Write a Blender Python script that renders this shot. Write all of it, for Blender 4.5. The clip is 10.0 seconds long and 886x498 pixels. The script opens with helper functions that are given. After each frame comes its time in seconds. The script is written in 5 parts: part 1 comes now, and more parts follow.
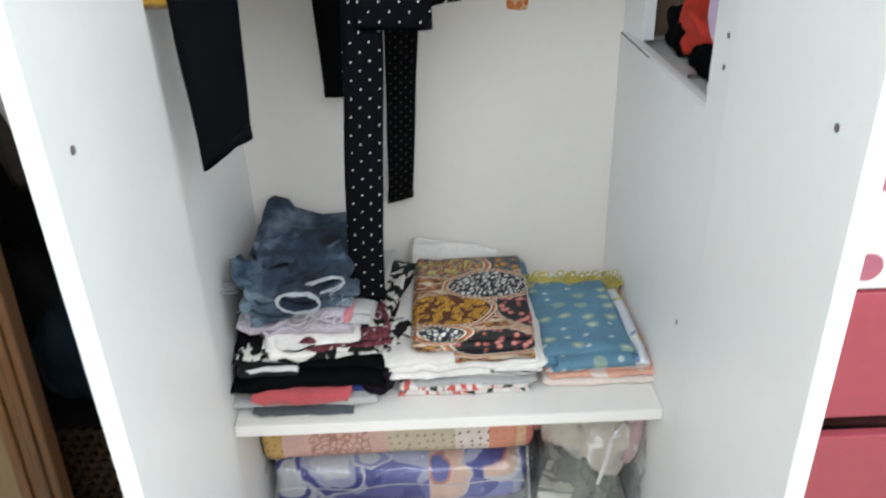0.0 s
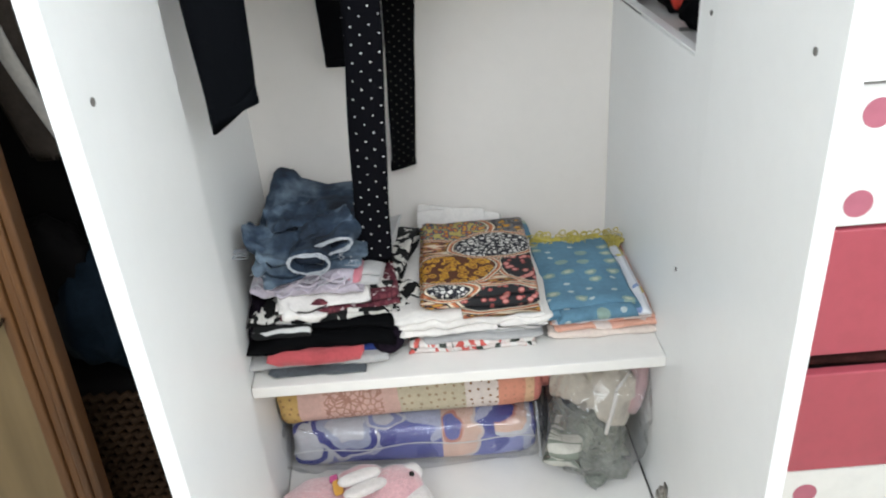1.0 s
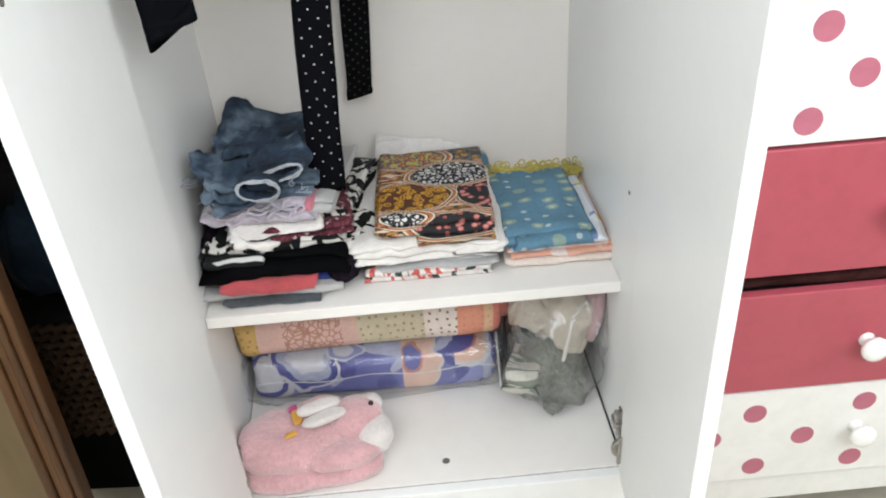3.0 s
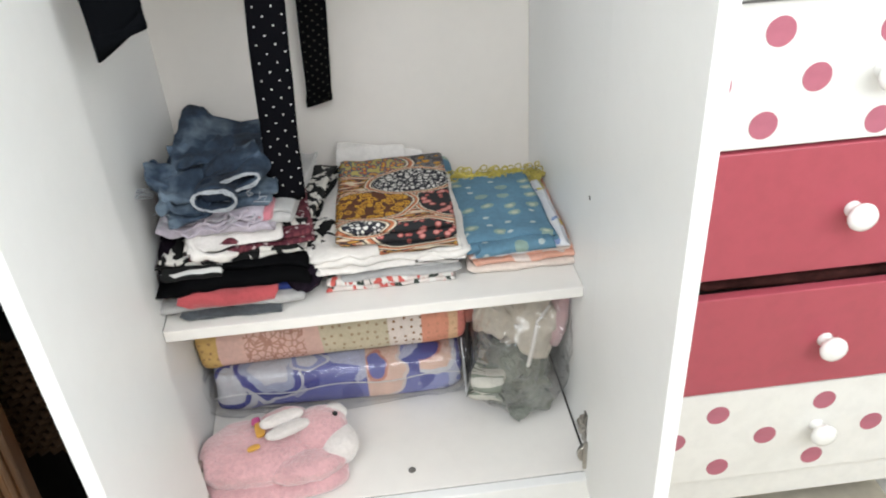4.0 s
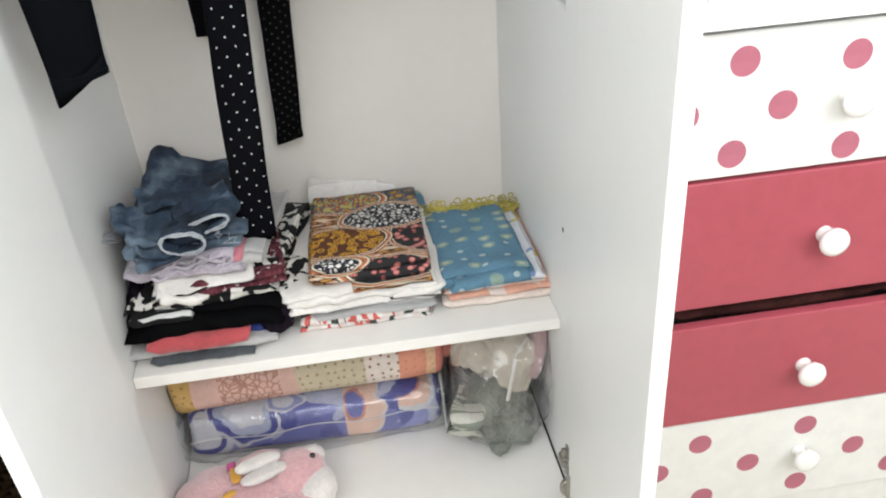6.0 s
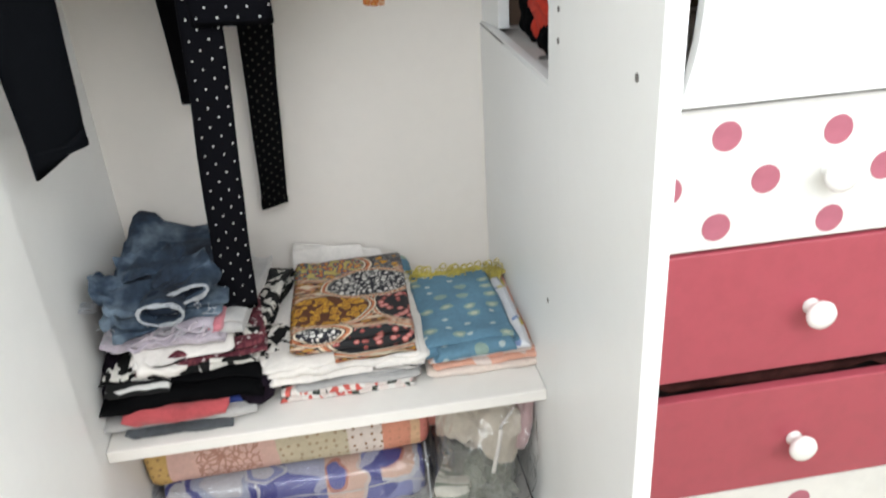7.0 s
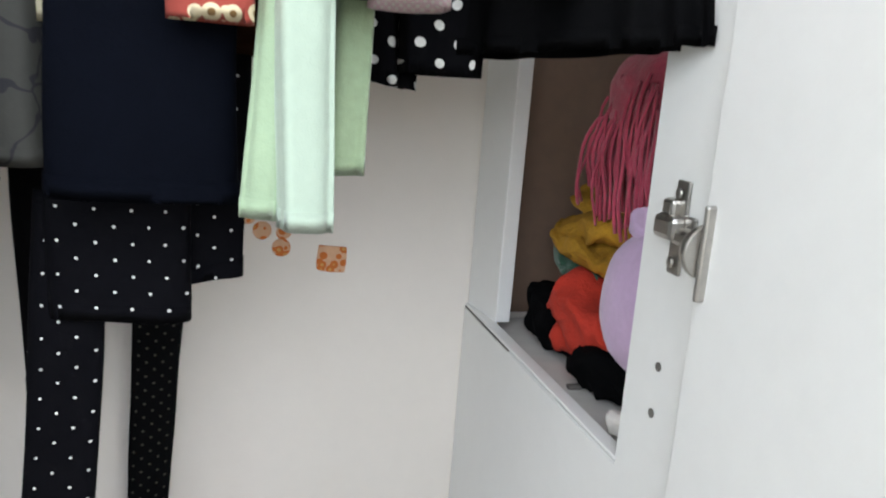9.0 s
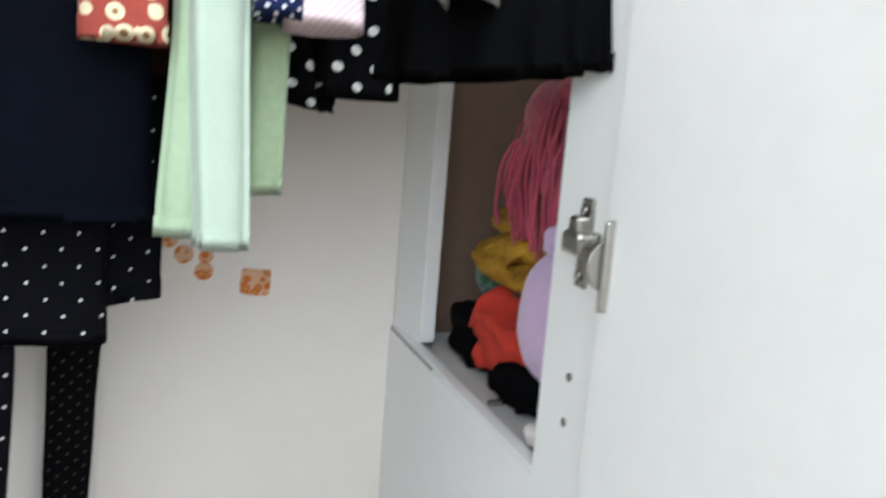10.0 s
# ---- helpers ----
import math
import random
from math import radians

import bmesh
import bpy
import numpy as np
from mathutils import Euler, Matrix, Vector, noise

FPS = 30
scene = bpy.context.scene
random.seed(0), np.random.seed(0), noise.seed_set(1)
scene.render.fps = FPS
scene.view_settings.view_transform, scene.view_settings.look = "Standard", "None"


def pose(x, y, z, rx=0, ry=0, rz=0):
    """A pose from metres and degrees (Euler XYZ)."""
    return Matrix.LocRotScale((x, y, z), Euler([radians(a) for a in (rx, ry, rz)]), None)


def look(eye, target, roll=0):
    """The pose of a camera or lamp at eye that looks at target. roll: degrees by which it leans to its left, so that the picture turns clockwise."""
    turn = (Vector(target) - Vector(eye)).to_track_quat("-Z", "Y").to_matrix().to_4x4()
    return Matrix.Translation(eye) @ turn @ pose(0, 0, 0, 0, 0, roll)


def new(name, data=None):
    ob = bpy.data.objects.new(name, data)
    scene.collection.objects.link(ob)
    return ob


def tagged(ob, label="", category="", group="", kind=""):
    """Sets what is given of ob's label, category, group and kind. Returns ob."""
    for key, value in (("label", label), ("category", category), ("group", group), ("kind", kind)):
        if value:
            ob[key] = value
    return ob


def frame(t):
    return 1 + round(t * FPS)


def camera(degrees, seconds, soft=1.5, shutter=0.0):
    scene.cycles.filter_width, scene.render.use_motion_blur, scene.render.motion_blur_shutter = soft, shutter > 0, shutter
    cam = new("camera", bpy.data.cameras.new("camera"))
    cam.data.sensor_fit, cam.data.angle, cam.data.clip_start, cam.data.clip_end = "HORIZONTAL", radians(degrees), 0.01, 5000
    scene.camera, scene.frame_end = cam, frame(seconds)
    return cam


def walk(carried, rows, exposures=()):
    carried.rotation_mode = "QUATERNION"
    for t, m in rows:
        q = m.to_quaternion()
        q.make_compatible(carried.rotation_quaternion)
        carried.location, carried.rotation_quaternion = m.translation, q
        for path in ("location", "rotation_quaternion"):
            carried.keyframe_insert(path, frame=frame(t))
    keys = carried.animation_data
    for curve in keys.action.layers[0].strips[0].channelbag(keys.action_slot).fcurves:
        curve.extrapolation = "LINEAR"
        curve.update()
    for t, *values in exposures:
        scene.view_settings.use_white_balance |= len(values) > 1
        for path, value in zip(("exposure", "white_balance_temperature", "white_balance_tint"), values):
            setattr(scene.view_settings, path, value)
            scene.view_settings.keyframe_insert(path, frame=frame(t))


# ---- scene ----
cam = camera(60.1, 10.0, soft=2.0, shutter=0.5)
PATH = [
    (0, (0.29, -0.835, 1.199), (0.31, 0.936, 0.27), -2.0),
    (0.5, (0.286, -0.862, 1.184), (0.25, 0.885, 0.212), -4.3),
    (1, (0.288, -0.883, 1.176), (0.293, 0.875, 0.224), -4.4),
    (1.5, (0.312, -0.891, 1.17), (0.367, 0.84, 0.17), -4.3),
    (2, (0.308, -0.893, 1.151), (0.343, 0.817, 0.115), -4.2),
    (3.5, (0.33, -0.888, 1.14), (0.402, 0.798, 0.067), -4.2),
    (4, (0.336, -0.882, 1.141), (0.458, 0.805, 0.074), -3.8),
    (4.5, (0.348, -0.877, 1.137), (0.503, 0.803, 0.063), -3.7),
    (5, (0.349, -0.877, 1.139), (0.508, 0.813, 0.08), -4.0),
    (5.5, (0.345, -0.875, 1.141), (0.515, 0.829, 0.107), -4.4),
    (7, (0.364, -0.847, 1.161), (0.579, 0.928, 0.265), -3.9),
    (7.5, (0.369, -0.814, 1.176), (0.615, 1.018, 0.412), -2.6),
    (8, (0.365, -0.682, 1.199), (0.719, 1.194, 0.604), -0.3),
    (8.5, (0.33, -0.533, 1.205), (0.773, 1.367, 0.765), 5.0),
    (9, (0.332, -0.472, 1.187), (0.841, 1.419, 0.78), 4.4),
    (9.5, (0.332, -0.454, 1.174), (0.883, 1.414, 0.718), 4.1),
    (10, (0.34, -0.49, 1.184), (1.01, 1.366, 0.86), 4.6),
]
walk(cam, [(t, look(eye, target, roll)) for t, eye, target, roll in PATH],
     [(0, -0.05, 6370, 8), (1.0, 0.0, 6440, 9), (1.5, 0.0, 6460, 9), (3.5, 0.02, 6650, 10), (5.5, 0.03, 6720, 10), (7.0, 0.03, 6720, 10), (7.5, 0.0, 6720, 11), (8.0, -0.25, 6650, 11), (8.5, 0.14, 6580, 11), (9.0, 0.08, 6480, 11), (10, 0.06, 6400, 10)])

# ---- light ----
world = bpy.data.worlds.new("world")
scene.world = world
world.use_nodes = True
wn = world.node_tree.nodes
sky = wn.new("ShaderNodeTexSky")
sky.sky_type, sky.sun_disc, sky.sun_elevation, sky.sun_rotation = "NISHITA", False, radians(40), radians(150)
wn["Background"].inputs[1].default_value = 0.12
world.node_tree.links.new(sky.outputs[0], wn["Background"].inputs[0])


def area(name, eye, target, sx, sy, watts, colour):
    data = bpy.data.lights.new(name, "AREA")
    data.shape, data.size, data.size_y, data.energy, data.color = "RECTANGLE", sx, sy, watts, colour
    ob = new(name, data)
    ob.matrix_world = look(eye, target)
    return ob


WINDOW = (-1.45, 1.85, 1.2, 2.4)   # x0, x1, z0, z1 in the wall behind the camera
area("window_light", (0.2, -1.43, 1.8), (0.2, 0.0, 1.1), 3.26, 1.16, 64, (0.88, 0.95, 1.0))
area("side_window_light", (2.46, -0.75, 1.6), (0.0, -0.6, 1.1), 1.16, 1.16, 16, (0.86, 0.94, 1.0))


# ---- materials ----
def nodes_of(name, rough=0.8, metal=0.0):
    m = bpy.data.materials.new(name)
    m.use_nodes = True
    nt = m.node_tree
    b = nt.nodes["Principled BSDF"]
    b.inputs["Roughness"].default_value = rough
    b.inputs["Metallic"].default_value = metal
    return m, nt, b


def rgba(c):
    return (c[0], c[1], c[2], 1.0)


def coords(nt, kind="Object"):
    return nt.nodes.new("ShaderNodeTexCoord").outputs[kind]


def noise_tex(nt, vec, scale, detail=4.0, rough=0.55):
    n = nt.nodes.new("ShaderNodeTexNoise")
    n.inputs["Scale"].default_value, n.inputs["Detail"].default_value, n.inputs["Roughness"].default_value = scale, detail, rough
    nt.links.new(vec, n.inputs["Vector"])
    return n.outputs["Fac"]


def ramp(nt, fac, stops, constant=False):
    r = nt.nodes.new("ShaderNodeValToRGB")
    r.color_ramp.interpolation = "CONSTANT" if constant else "LINEAR"
    while len(r.color_ramp.elements) < len(stops):
        r.color_ramp.elements.new(0.5)
    for e, (p, c) in zip(r.color_ramp.elements, stops):
        e.position, e.color = p, rgba(c)
    nt.links.new(fac, r.inputs[0])
    return r.outputs[0]


def mix(nt, fac, a, b, mode="MIX"):
    n = nt.nodes.new("ShaderNodeMix")
    n.data_type, n.blend_type = "RGBA", mode
    for sock, v in ((n.inputs[0], fac), (n.inputs[6], a), (n.inputs[7], b)):
        if isinstance(v, (int, float)):
            sock.default_value = v
        elif isinstance(v, tuple):
            sock.default_value = rgba(v)
        else:
            nt.links.new(v, sock)
    return n.outputs[2]


def op(nt, kind, a, b=None, clamp=False):
    n = nt.nodes.new("ShaderNodeMath")
    n.operation, n.use_clamp = kind, clamp
    for sock, v in zip(n.inputs, (a, b)):
        if v is None:
            continue
        if isinstance(v, (int, float)):
            sock.default_value = v
        else:
            nt.links.new(v, sock)
    return n.outputs[0]


def vop(nt, kind, a, b=None):
    n = nt.nodes.new("ShaderNodeVectorMath")
    n.operation = kind
    for sock, v in zip(n.inputs, (a, b)):
        if v is None:
            continue
        if isinstance(v, tuple):
            sock.default_value = v
        else:
            nt.links.new(v, sock)
    return n.outputs["Value"] if kind == "LENGTH" else n.outputs[0]


def bump(nt, b, height, strength, distance):
    n = nt.nodes.new("ShaderNodeBump")
    n.inputs["Strength"].default_value, n.inputs["Distance"].default_value = strength, distance
    nt.links.new(height, n.inputs["Height"])
    nt.links.new(n.outputs[0], b.inputs["Normal"])


def finish(nt, b, colour, vec, wear=0.12, weave=900.0, bump_mm=0.3):
    """Mottling at two scales over a colour, and a fine relief."""
    n1, n2 = noise_tex(nt, vec, 18.0), noise_tex(nt, vec, 160.0, 2.0)
    c = mix(nt, 1.0, colour, ramp(nt, n1, [(0.3, (1 - wear,) * 3), (0.7, (1 + wear * 0.4,) * 3)]), "MULTIPLY")
    c = mix(nt, 1.0, c, ramp(nt, n2, [(0.3, (1 - wear * 0.7,) * 3), (0.7, (1, 1, 1))]), "MULTIPLY")
    nt.links.new(c, b.inputs["Base Color"])
    h = op(nt, "ADD", noise_tex(nt, vec, weave, 1.0), op(nt, "MULTIPLY", n2, 2.0))
    bump(nt, b, h, 0.6, bump_mm / 1000)


def plain(name, colour, rough=0.85, wear=0.14, weave=900.0, bump_mm=0.5, sheen=0.3):
    m, nt, b = nodes_of(name, rough)
    b.inputs["Sheen Weight"].default_value = sheen if sum(colour) > 0.2 else 0.0
    b.inputs["Specular IOR Level"].default_value = 0.4 if sum(colour) > 0.2 else 0.03
    rgb = nt.nodes.new("ShaderNodeRGB")
    rgb.outputs[0].default_value = rgba(colour)
    finish(nt, b, rgb.outputs[0], coords(nt), wear, weave, bump_mm)
    return m


def grid_dots(nt, uv, pitch, radius, offset=(0, 0)):
    v = vop(nt, "ADD", uv, (offset[0] + 50 * pitch, offset[1] + 50 * pitch, 0))
    v = vop(nt, "MULTIPLY", v, (1 / pitch, 1 / pitch, 0))
    v = vop(nt, "SUBTRACT", vop(nt, "FRACTION", v), (0.5, 0.5, 0))
    return op(nt, "LESS_THAN", vop(nt, "LENGTH", v), radius / pitch)


def dotted(name, base, dot, pitch, radius, wobble=0.0, rough=0.85):
    m, nt, b = nodes_of(name, rough)
    b.inputs["Specular IOR Level"].default_value = 0.06
    uv = coords(nt, "UV")
    if wobble:
        n = nt.nodes.new("ShaderNodeTexNoise")
        n.inputs["Scale"].default_value = 12.0
        nt.links.new(uv, n.inputs["Vector"])
        uv = vop(nt, "ADD", uv, vop(nt, "MULTIPLY", n.outputs["Color"], (wobble, wobble, 0)))
    d = op(nt, "MAXIMUM", grid_dots(nt, uv, pitch, radius), grid_dots(nt, uv, pitch, radius, (pitch / 2, pitch / 2)))
    finish(nt, b, mix(nt, d, base, dot), coords(nt), 0.12)
    return m


def cells(name, stops, scale, lines=None, rough=0.85, squash=(1, 1, 1), distort=0.0, line_at=0.06):
    """A printed cloth: patches of several colours, with contour lines between them."""
    m, nt, b = nodes_of(name, rough)
    b.inputs["Sheen Weight"].default_value = 0.03
    b.inputs["Specular IOR Level"].default_value = 0.15
    uv = vop(nt, "MULTIPLY", coords(nt, "UV"), squash)
    if distort:
        n = nt.nodes.new("ShaderNodeTexNoise")
        n.inputs["Scale"].default_value = scale * 0.5
        nt.links.new(uv, n.inputs["Vector"])
        uv = vop(nt, "ADD", uv, vop(nt, "MULTIPLY", n.outputs["Color"], (distort, distort, 0)))
    v = nt.nodes.new("ShaderNodeTexVoronoi")
    v.inputs["Scale"].default_value = scale
    nt.links.new(uv, v.inputs["Vector"])
    sep = nt.nodes.new("ShaderNodeSeparateColor")
    nt.links.new(v.outputs["Color"], sep.inputs[0])
    c = ramp(nt, sep.outputs[0], stops, True)
    if lines:
        e = nt.nodes.new("ShaderNodeTexVoronoi")
        e.feature = "DISTANCE_TO_EDGE"
        e.inputs["Scale"].default_value = scale
        nt.links.new(uv, e.inputs["Vector"])
        c = mix(nt, op(nt, "LESS_THAN", e.outputs["Distance"], line_at), c, lines)
    finish(nt, b, c, coords(nt), 0.12)
    return m


def spots(name, base, ring, heart, scale, size=0.28, rough=0.85):
    """Scattered round motifs with a heart of another colour."""
    m, nt, b = nodes_of(name, rough)
    v = nt.nodes.new("ShaderNodeTexVoronoi")
    v.inputs["Scale"].default_value, v.inputs["Randomness"].default_value = scale, 0.7
    nt.links.new(coords(nt, "UV"), v.inputs["Vector"])
    c = ramp(nt, v.outputs["Distance"], [(0.0, heart), (size * 0.45, ring), (size, base)], True)
    finish(nt, b, c, coords(nt), 0.14)
    return m


def paint(name, colour, rough=0.4, wear=0.05, dirt=0.06):
    m, nt, b = nodes_of(name, rough)
    vec = coords(nt)
    n1, n2, n3 = noise_tex(nt, vec, 3.0, 5.0), noise_tex(nt, vec, 45.0, 3.0), noise_tex(nt, vec, 420.0, 2.0)
    c = mix(nt, 1.0, colour, ramp(nt, n1, [(0.3, (1 - dirt, 1 - dirt, 1 - dirt * 1.15)), (0.65, (1, 1, 1))]), "MULTIPLY")
    c = mix(nt, 1.0, c, ramp(nt, n2, [(0.35, (1 - wear,) * 3), (0.6, (1, 1, 1))]), "MULTIPLY")
    nt.links.new(c, b.inputs["Base Color"])
    nt.links.new(ramp(nt, n2, [(0.3, (rough - 0.06,) * 3), (0.7, (rough + 0.1,) * 3)]), b.inputs["Roughness"])
    bump(nt, b, op(nt, "ADD", n3, op(nt, "MULTIPLY", n2, 1.5)), 0.14, 0.0004)
    return m


def wood(name, dark, light, scale=14.0):
    m, nt, b = nodes_of(name, 0.45)
    vec = vop(nt, "MULTIPLY", coords(nt), (scale, scale, scale * 0.08))
    n = noise_tex(nt, vec, 1.5, 6.0, 0.6)
    nt.links.new(ramp(nt, n, [(0.32, dark), (0.68, light)]), b.inputs["Base Color"])
    bump(nt, b, n, 0.3, 0.0006)
    return m


def metal(name, colour, rough):
    m, nt, b = nodes_of(name, rough, 1.0)
    n = noise_tex(nt, coords(nt), 90.0)
    nt.links.new(ramp(nt, n, [(0.3, tuple(0.8 * x for x in colour)), (0.7, colour)]), b.inputs["Base Color"])
    return m


def film_plastic(name):
    """Thin clear film: see-through, with more gloss at a glance."""
    m, nt, b = nodes_of(name)
    nt.nodes.remove(b)
    clear, gloss, both, fres = (nt.nodes.new("ShaderNode" + k) for k in ("BsdfTransparent", "BsdfGlossy", "MixShader", "LayerWeight"))
    clear.inputs[0].default_value = (0.96, 0.96, 0.96, 1)
    gloss.inputs["Roughness"].default_value = 0.07
    fres.inputs["Blend"].default_value = 0.5
    n = nt.nodes.new("ShaderNodeBump")
    n.inputs["Strength"].default_value, n.inputs["Distance"].default_value = 1.0, 0.006
    nt.links.new(noise_tex(nt, coords(nt), 42.0, 3.0), n.inputs["Height"])
    nt.links.new(n.outputs[0], gloss.inputs["Normal"])
    nt.links.new(n.outputs[0], fres.inputs["Normal"])
    nt.links.new(op(nt, "ADD", op(nt, "MULTIPLY", op(nt, "POWER", fres.outputs["Facing"], 3.0), 0.45), 0.085), both.inputs[0])
    nt.links.new(clear.outputs[0], both.inputs[1])
    nt.links.new(gloss.outputs[0], both.inputs[2])
    nt.links.new(both.outputs[0], nt.nodes["Material Output"].inputs[0])
    return m


WHITE = paint("white_painted_board", (0.86, 0.86, 0.85), 0.38, 0.018, 0.045)
CREAMW = paint("cream_white_paint", (0.78, 0.765, 0.73), 0.4)
# white boards; the warm bounced light inside is mixed into both colours
BACKING = paint("white_back_board", (0.81, 0.755, 0.70), 0.55, 0.014, 0.05)
SHELFW = paint("white_board_warm_light", (0.85, 0.815, 0.775), 0.42, 0.018, 0.06)
GREY_BOARD = paint("dusty_grey_board", (0.72, 0.69, 0.67), 0.6, 0.08, 0.12)
PINK = paint("pink_paint", (0.41, 0.075, 0.10), 0.36, 0.07, 0.06)
DOT_PINK = paint("dusty_pink_paint", (0.45, 0.135, 0.185), 0.45, 0.10, 0.06)
KNOB = paint("white_gloss_knob", (0.84, 0.83, 0.80), 0.22, 0.02, 0.03)
# near black, stands for the shade inside gaps and behind fronts
GAP_SHADE = paint("gap_shade_black", (0.02, 0.014, 0.012), 0.8)
STEEL = metal("nickel_steel", (0.50, 0.48, 0.45), 0.33)
WALL = paint("room_wall_paint", (0.80, 0.765, 0.71), 0.8)
FLOOR = paint("pale_floor_tile", (0.52, 0.47, 0.38), 0.4, 0.1, 0.12)
BROWN = wood("brown_wood", (0.035, 0.013, 0.004), (0.13, 0.055, 0.016))
TAN = wood("tan_wood", (0.09, 0.06, 0.026), (0.14, 0.095, 0.045))
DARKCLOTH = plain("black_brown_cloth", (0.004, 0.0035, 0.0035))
BLACKISH = plain("dark_brown_cord", (0.02, 0.012, 0.008))
HOLE = paint("screw_hole_dark", (0.14, 0.13, 0.12), 0.7)
HARDBOARD = paint("brown_hardboard", (0.24, 0.155, 0.11), 0.7, 0.1, 0.12)


# ---- shapes ----
def part(name, bm, material, parent=None, label=""):
    me = bpy.data.meshes.new(name)
    bm.normal_update()
    bm.to_mesh(me)
    bm.free()
    me.materials.append(material)
    ob = new(name, me)
    if parent is not None:
        ob.parent = parent
    if label:
        ob["label"] = label
    return ob


def thing(name, label, category, group="", kind=""):
    return tagged(new(name), label, category, group, kind)


def board(x0, x1, y0, y1, z0, z1, bevel=0.0012, bm=None):
    own = bmesh.new()
    bmesh.ops.create_cube(own, size=1.0)
    for v in own.verts:
        v.co = Vector(((x0 + x1) / 2 + v.co.x * (x1 - x0), (y0 + y1) / 2 + v.co.y * (y1 - y0), (z0 + z1) / 2 + v.co.z * (z1 - z0)))
    if bevel:
        bmesh.ops.bevel(own, geom=own.edges[:], offset=bevel, segments=2, affect="EDGES", profile=0.5)
    return own


def prism(points, z0, z1, bevel=0.0012):
    """An upright board on an outline in the plan."""
    own = bmesh.new()
    vs = [own.verts.new((x, y, z0)) for x, y in points]
    f = own.faces.new(vs)
    top = bmesh.ops.extrude_face_region(own, geom=[f])["geom"]
    bmesh.ops.translate(own, vec=(0, 0, z1 - z0), verts=[g for g in top if isinstance(g, bmesh.types.BMVert)])
    bmesh.ops.recalc_face_normals(own, faces=own.faces[:])
    if bevel:
        bmesh.ops.bevel(own, geom=own.edges[:], offset=bevel, segments=2, affect="EDGES", profile=0.5)
    return own


def lathe(profile, segments=28, smooth=True):
    """A turned solid round the y axis, from (radius, y) rows; its ends are closed."""
    own = bmesh.new()
    rings = []
    for r, y in profile:
        rings.append([own.verts.new((r * math.cos(a), y, r * math.sin(a))) for a in [2 * math.pi * k / segments for k in range(segments)]])
    for a, b in zip(rings, rings[1:]):
        for k in range(segments):
            own.faces.new((a[k], a[(k + 1) % segments], b[(k + 1) % segments], b[k]))
    own.faces.new(rings[0])
    own.faces.new(rings[-1])
    bmesh.ops.recalc_face_normals(own, faces=own.faces[:])
    for f in own.faces:
        f.smooth = smooth and len(f.verts) == 4
    return own


def spow(v, e):
    return math.copysign(abs(v) ** e, v)


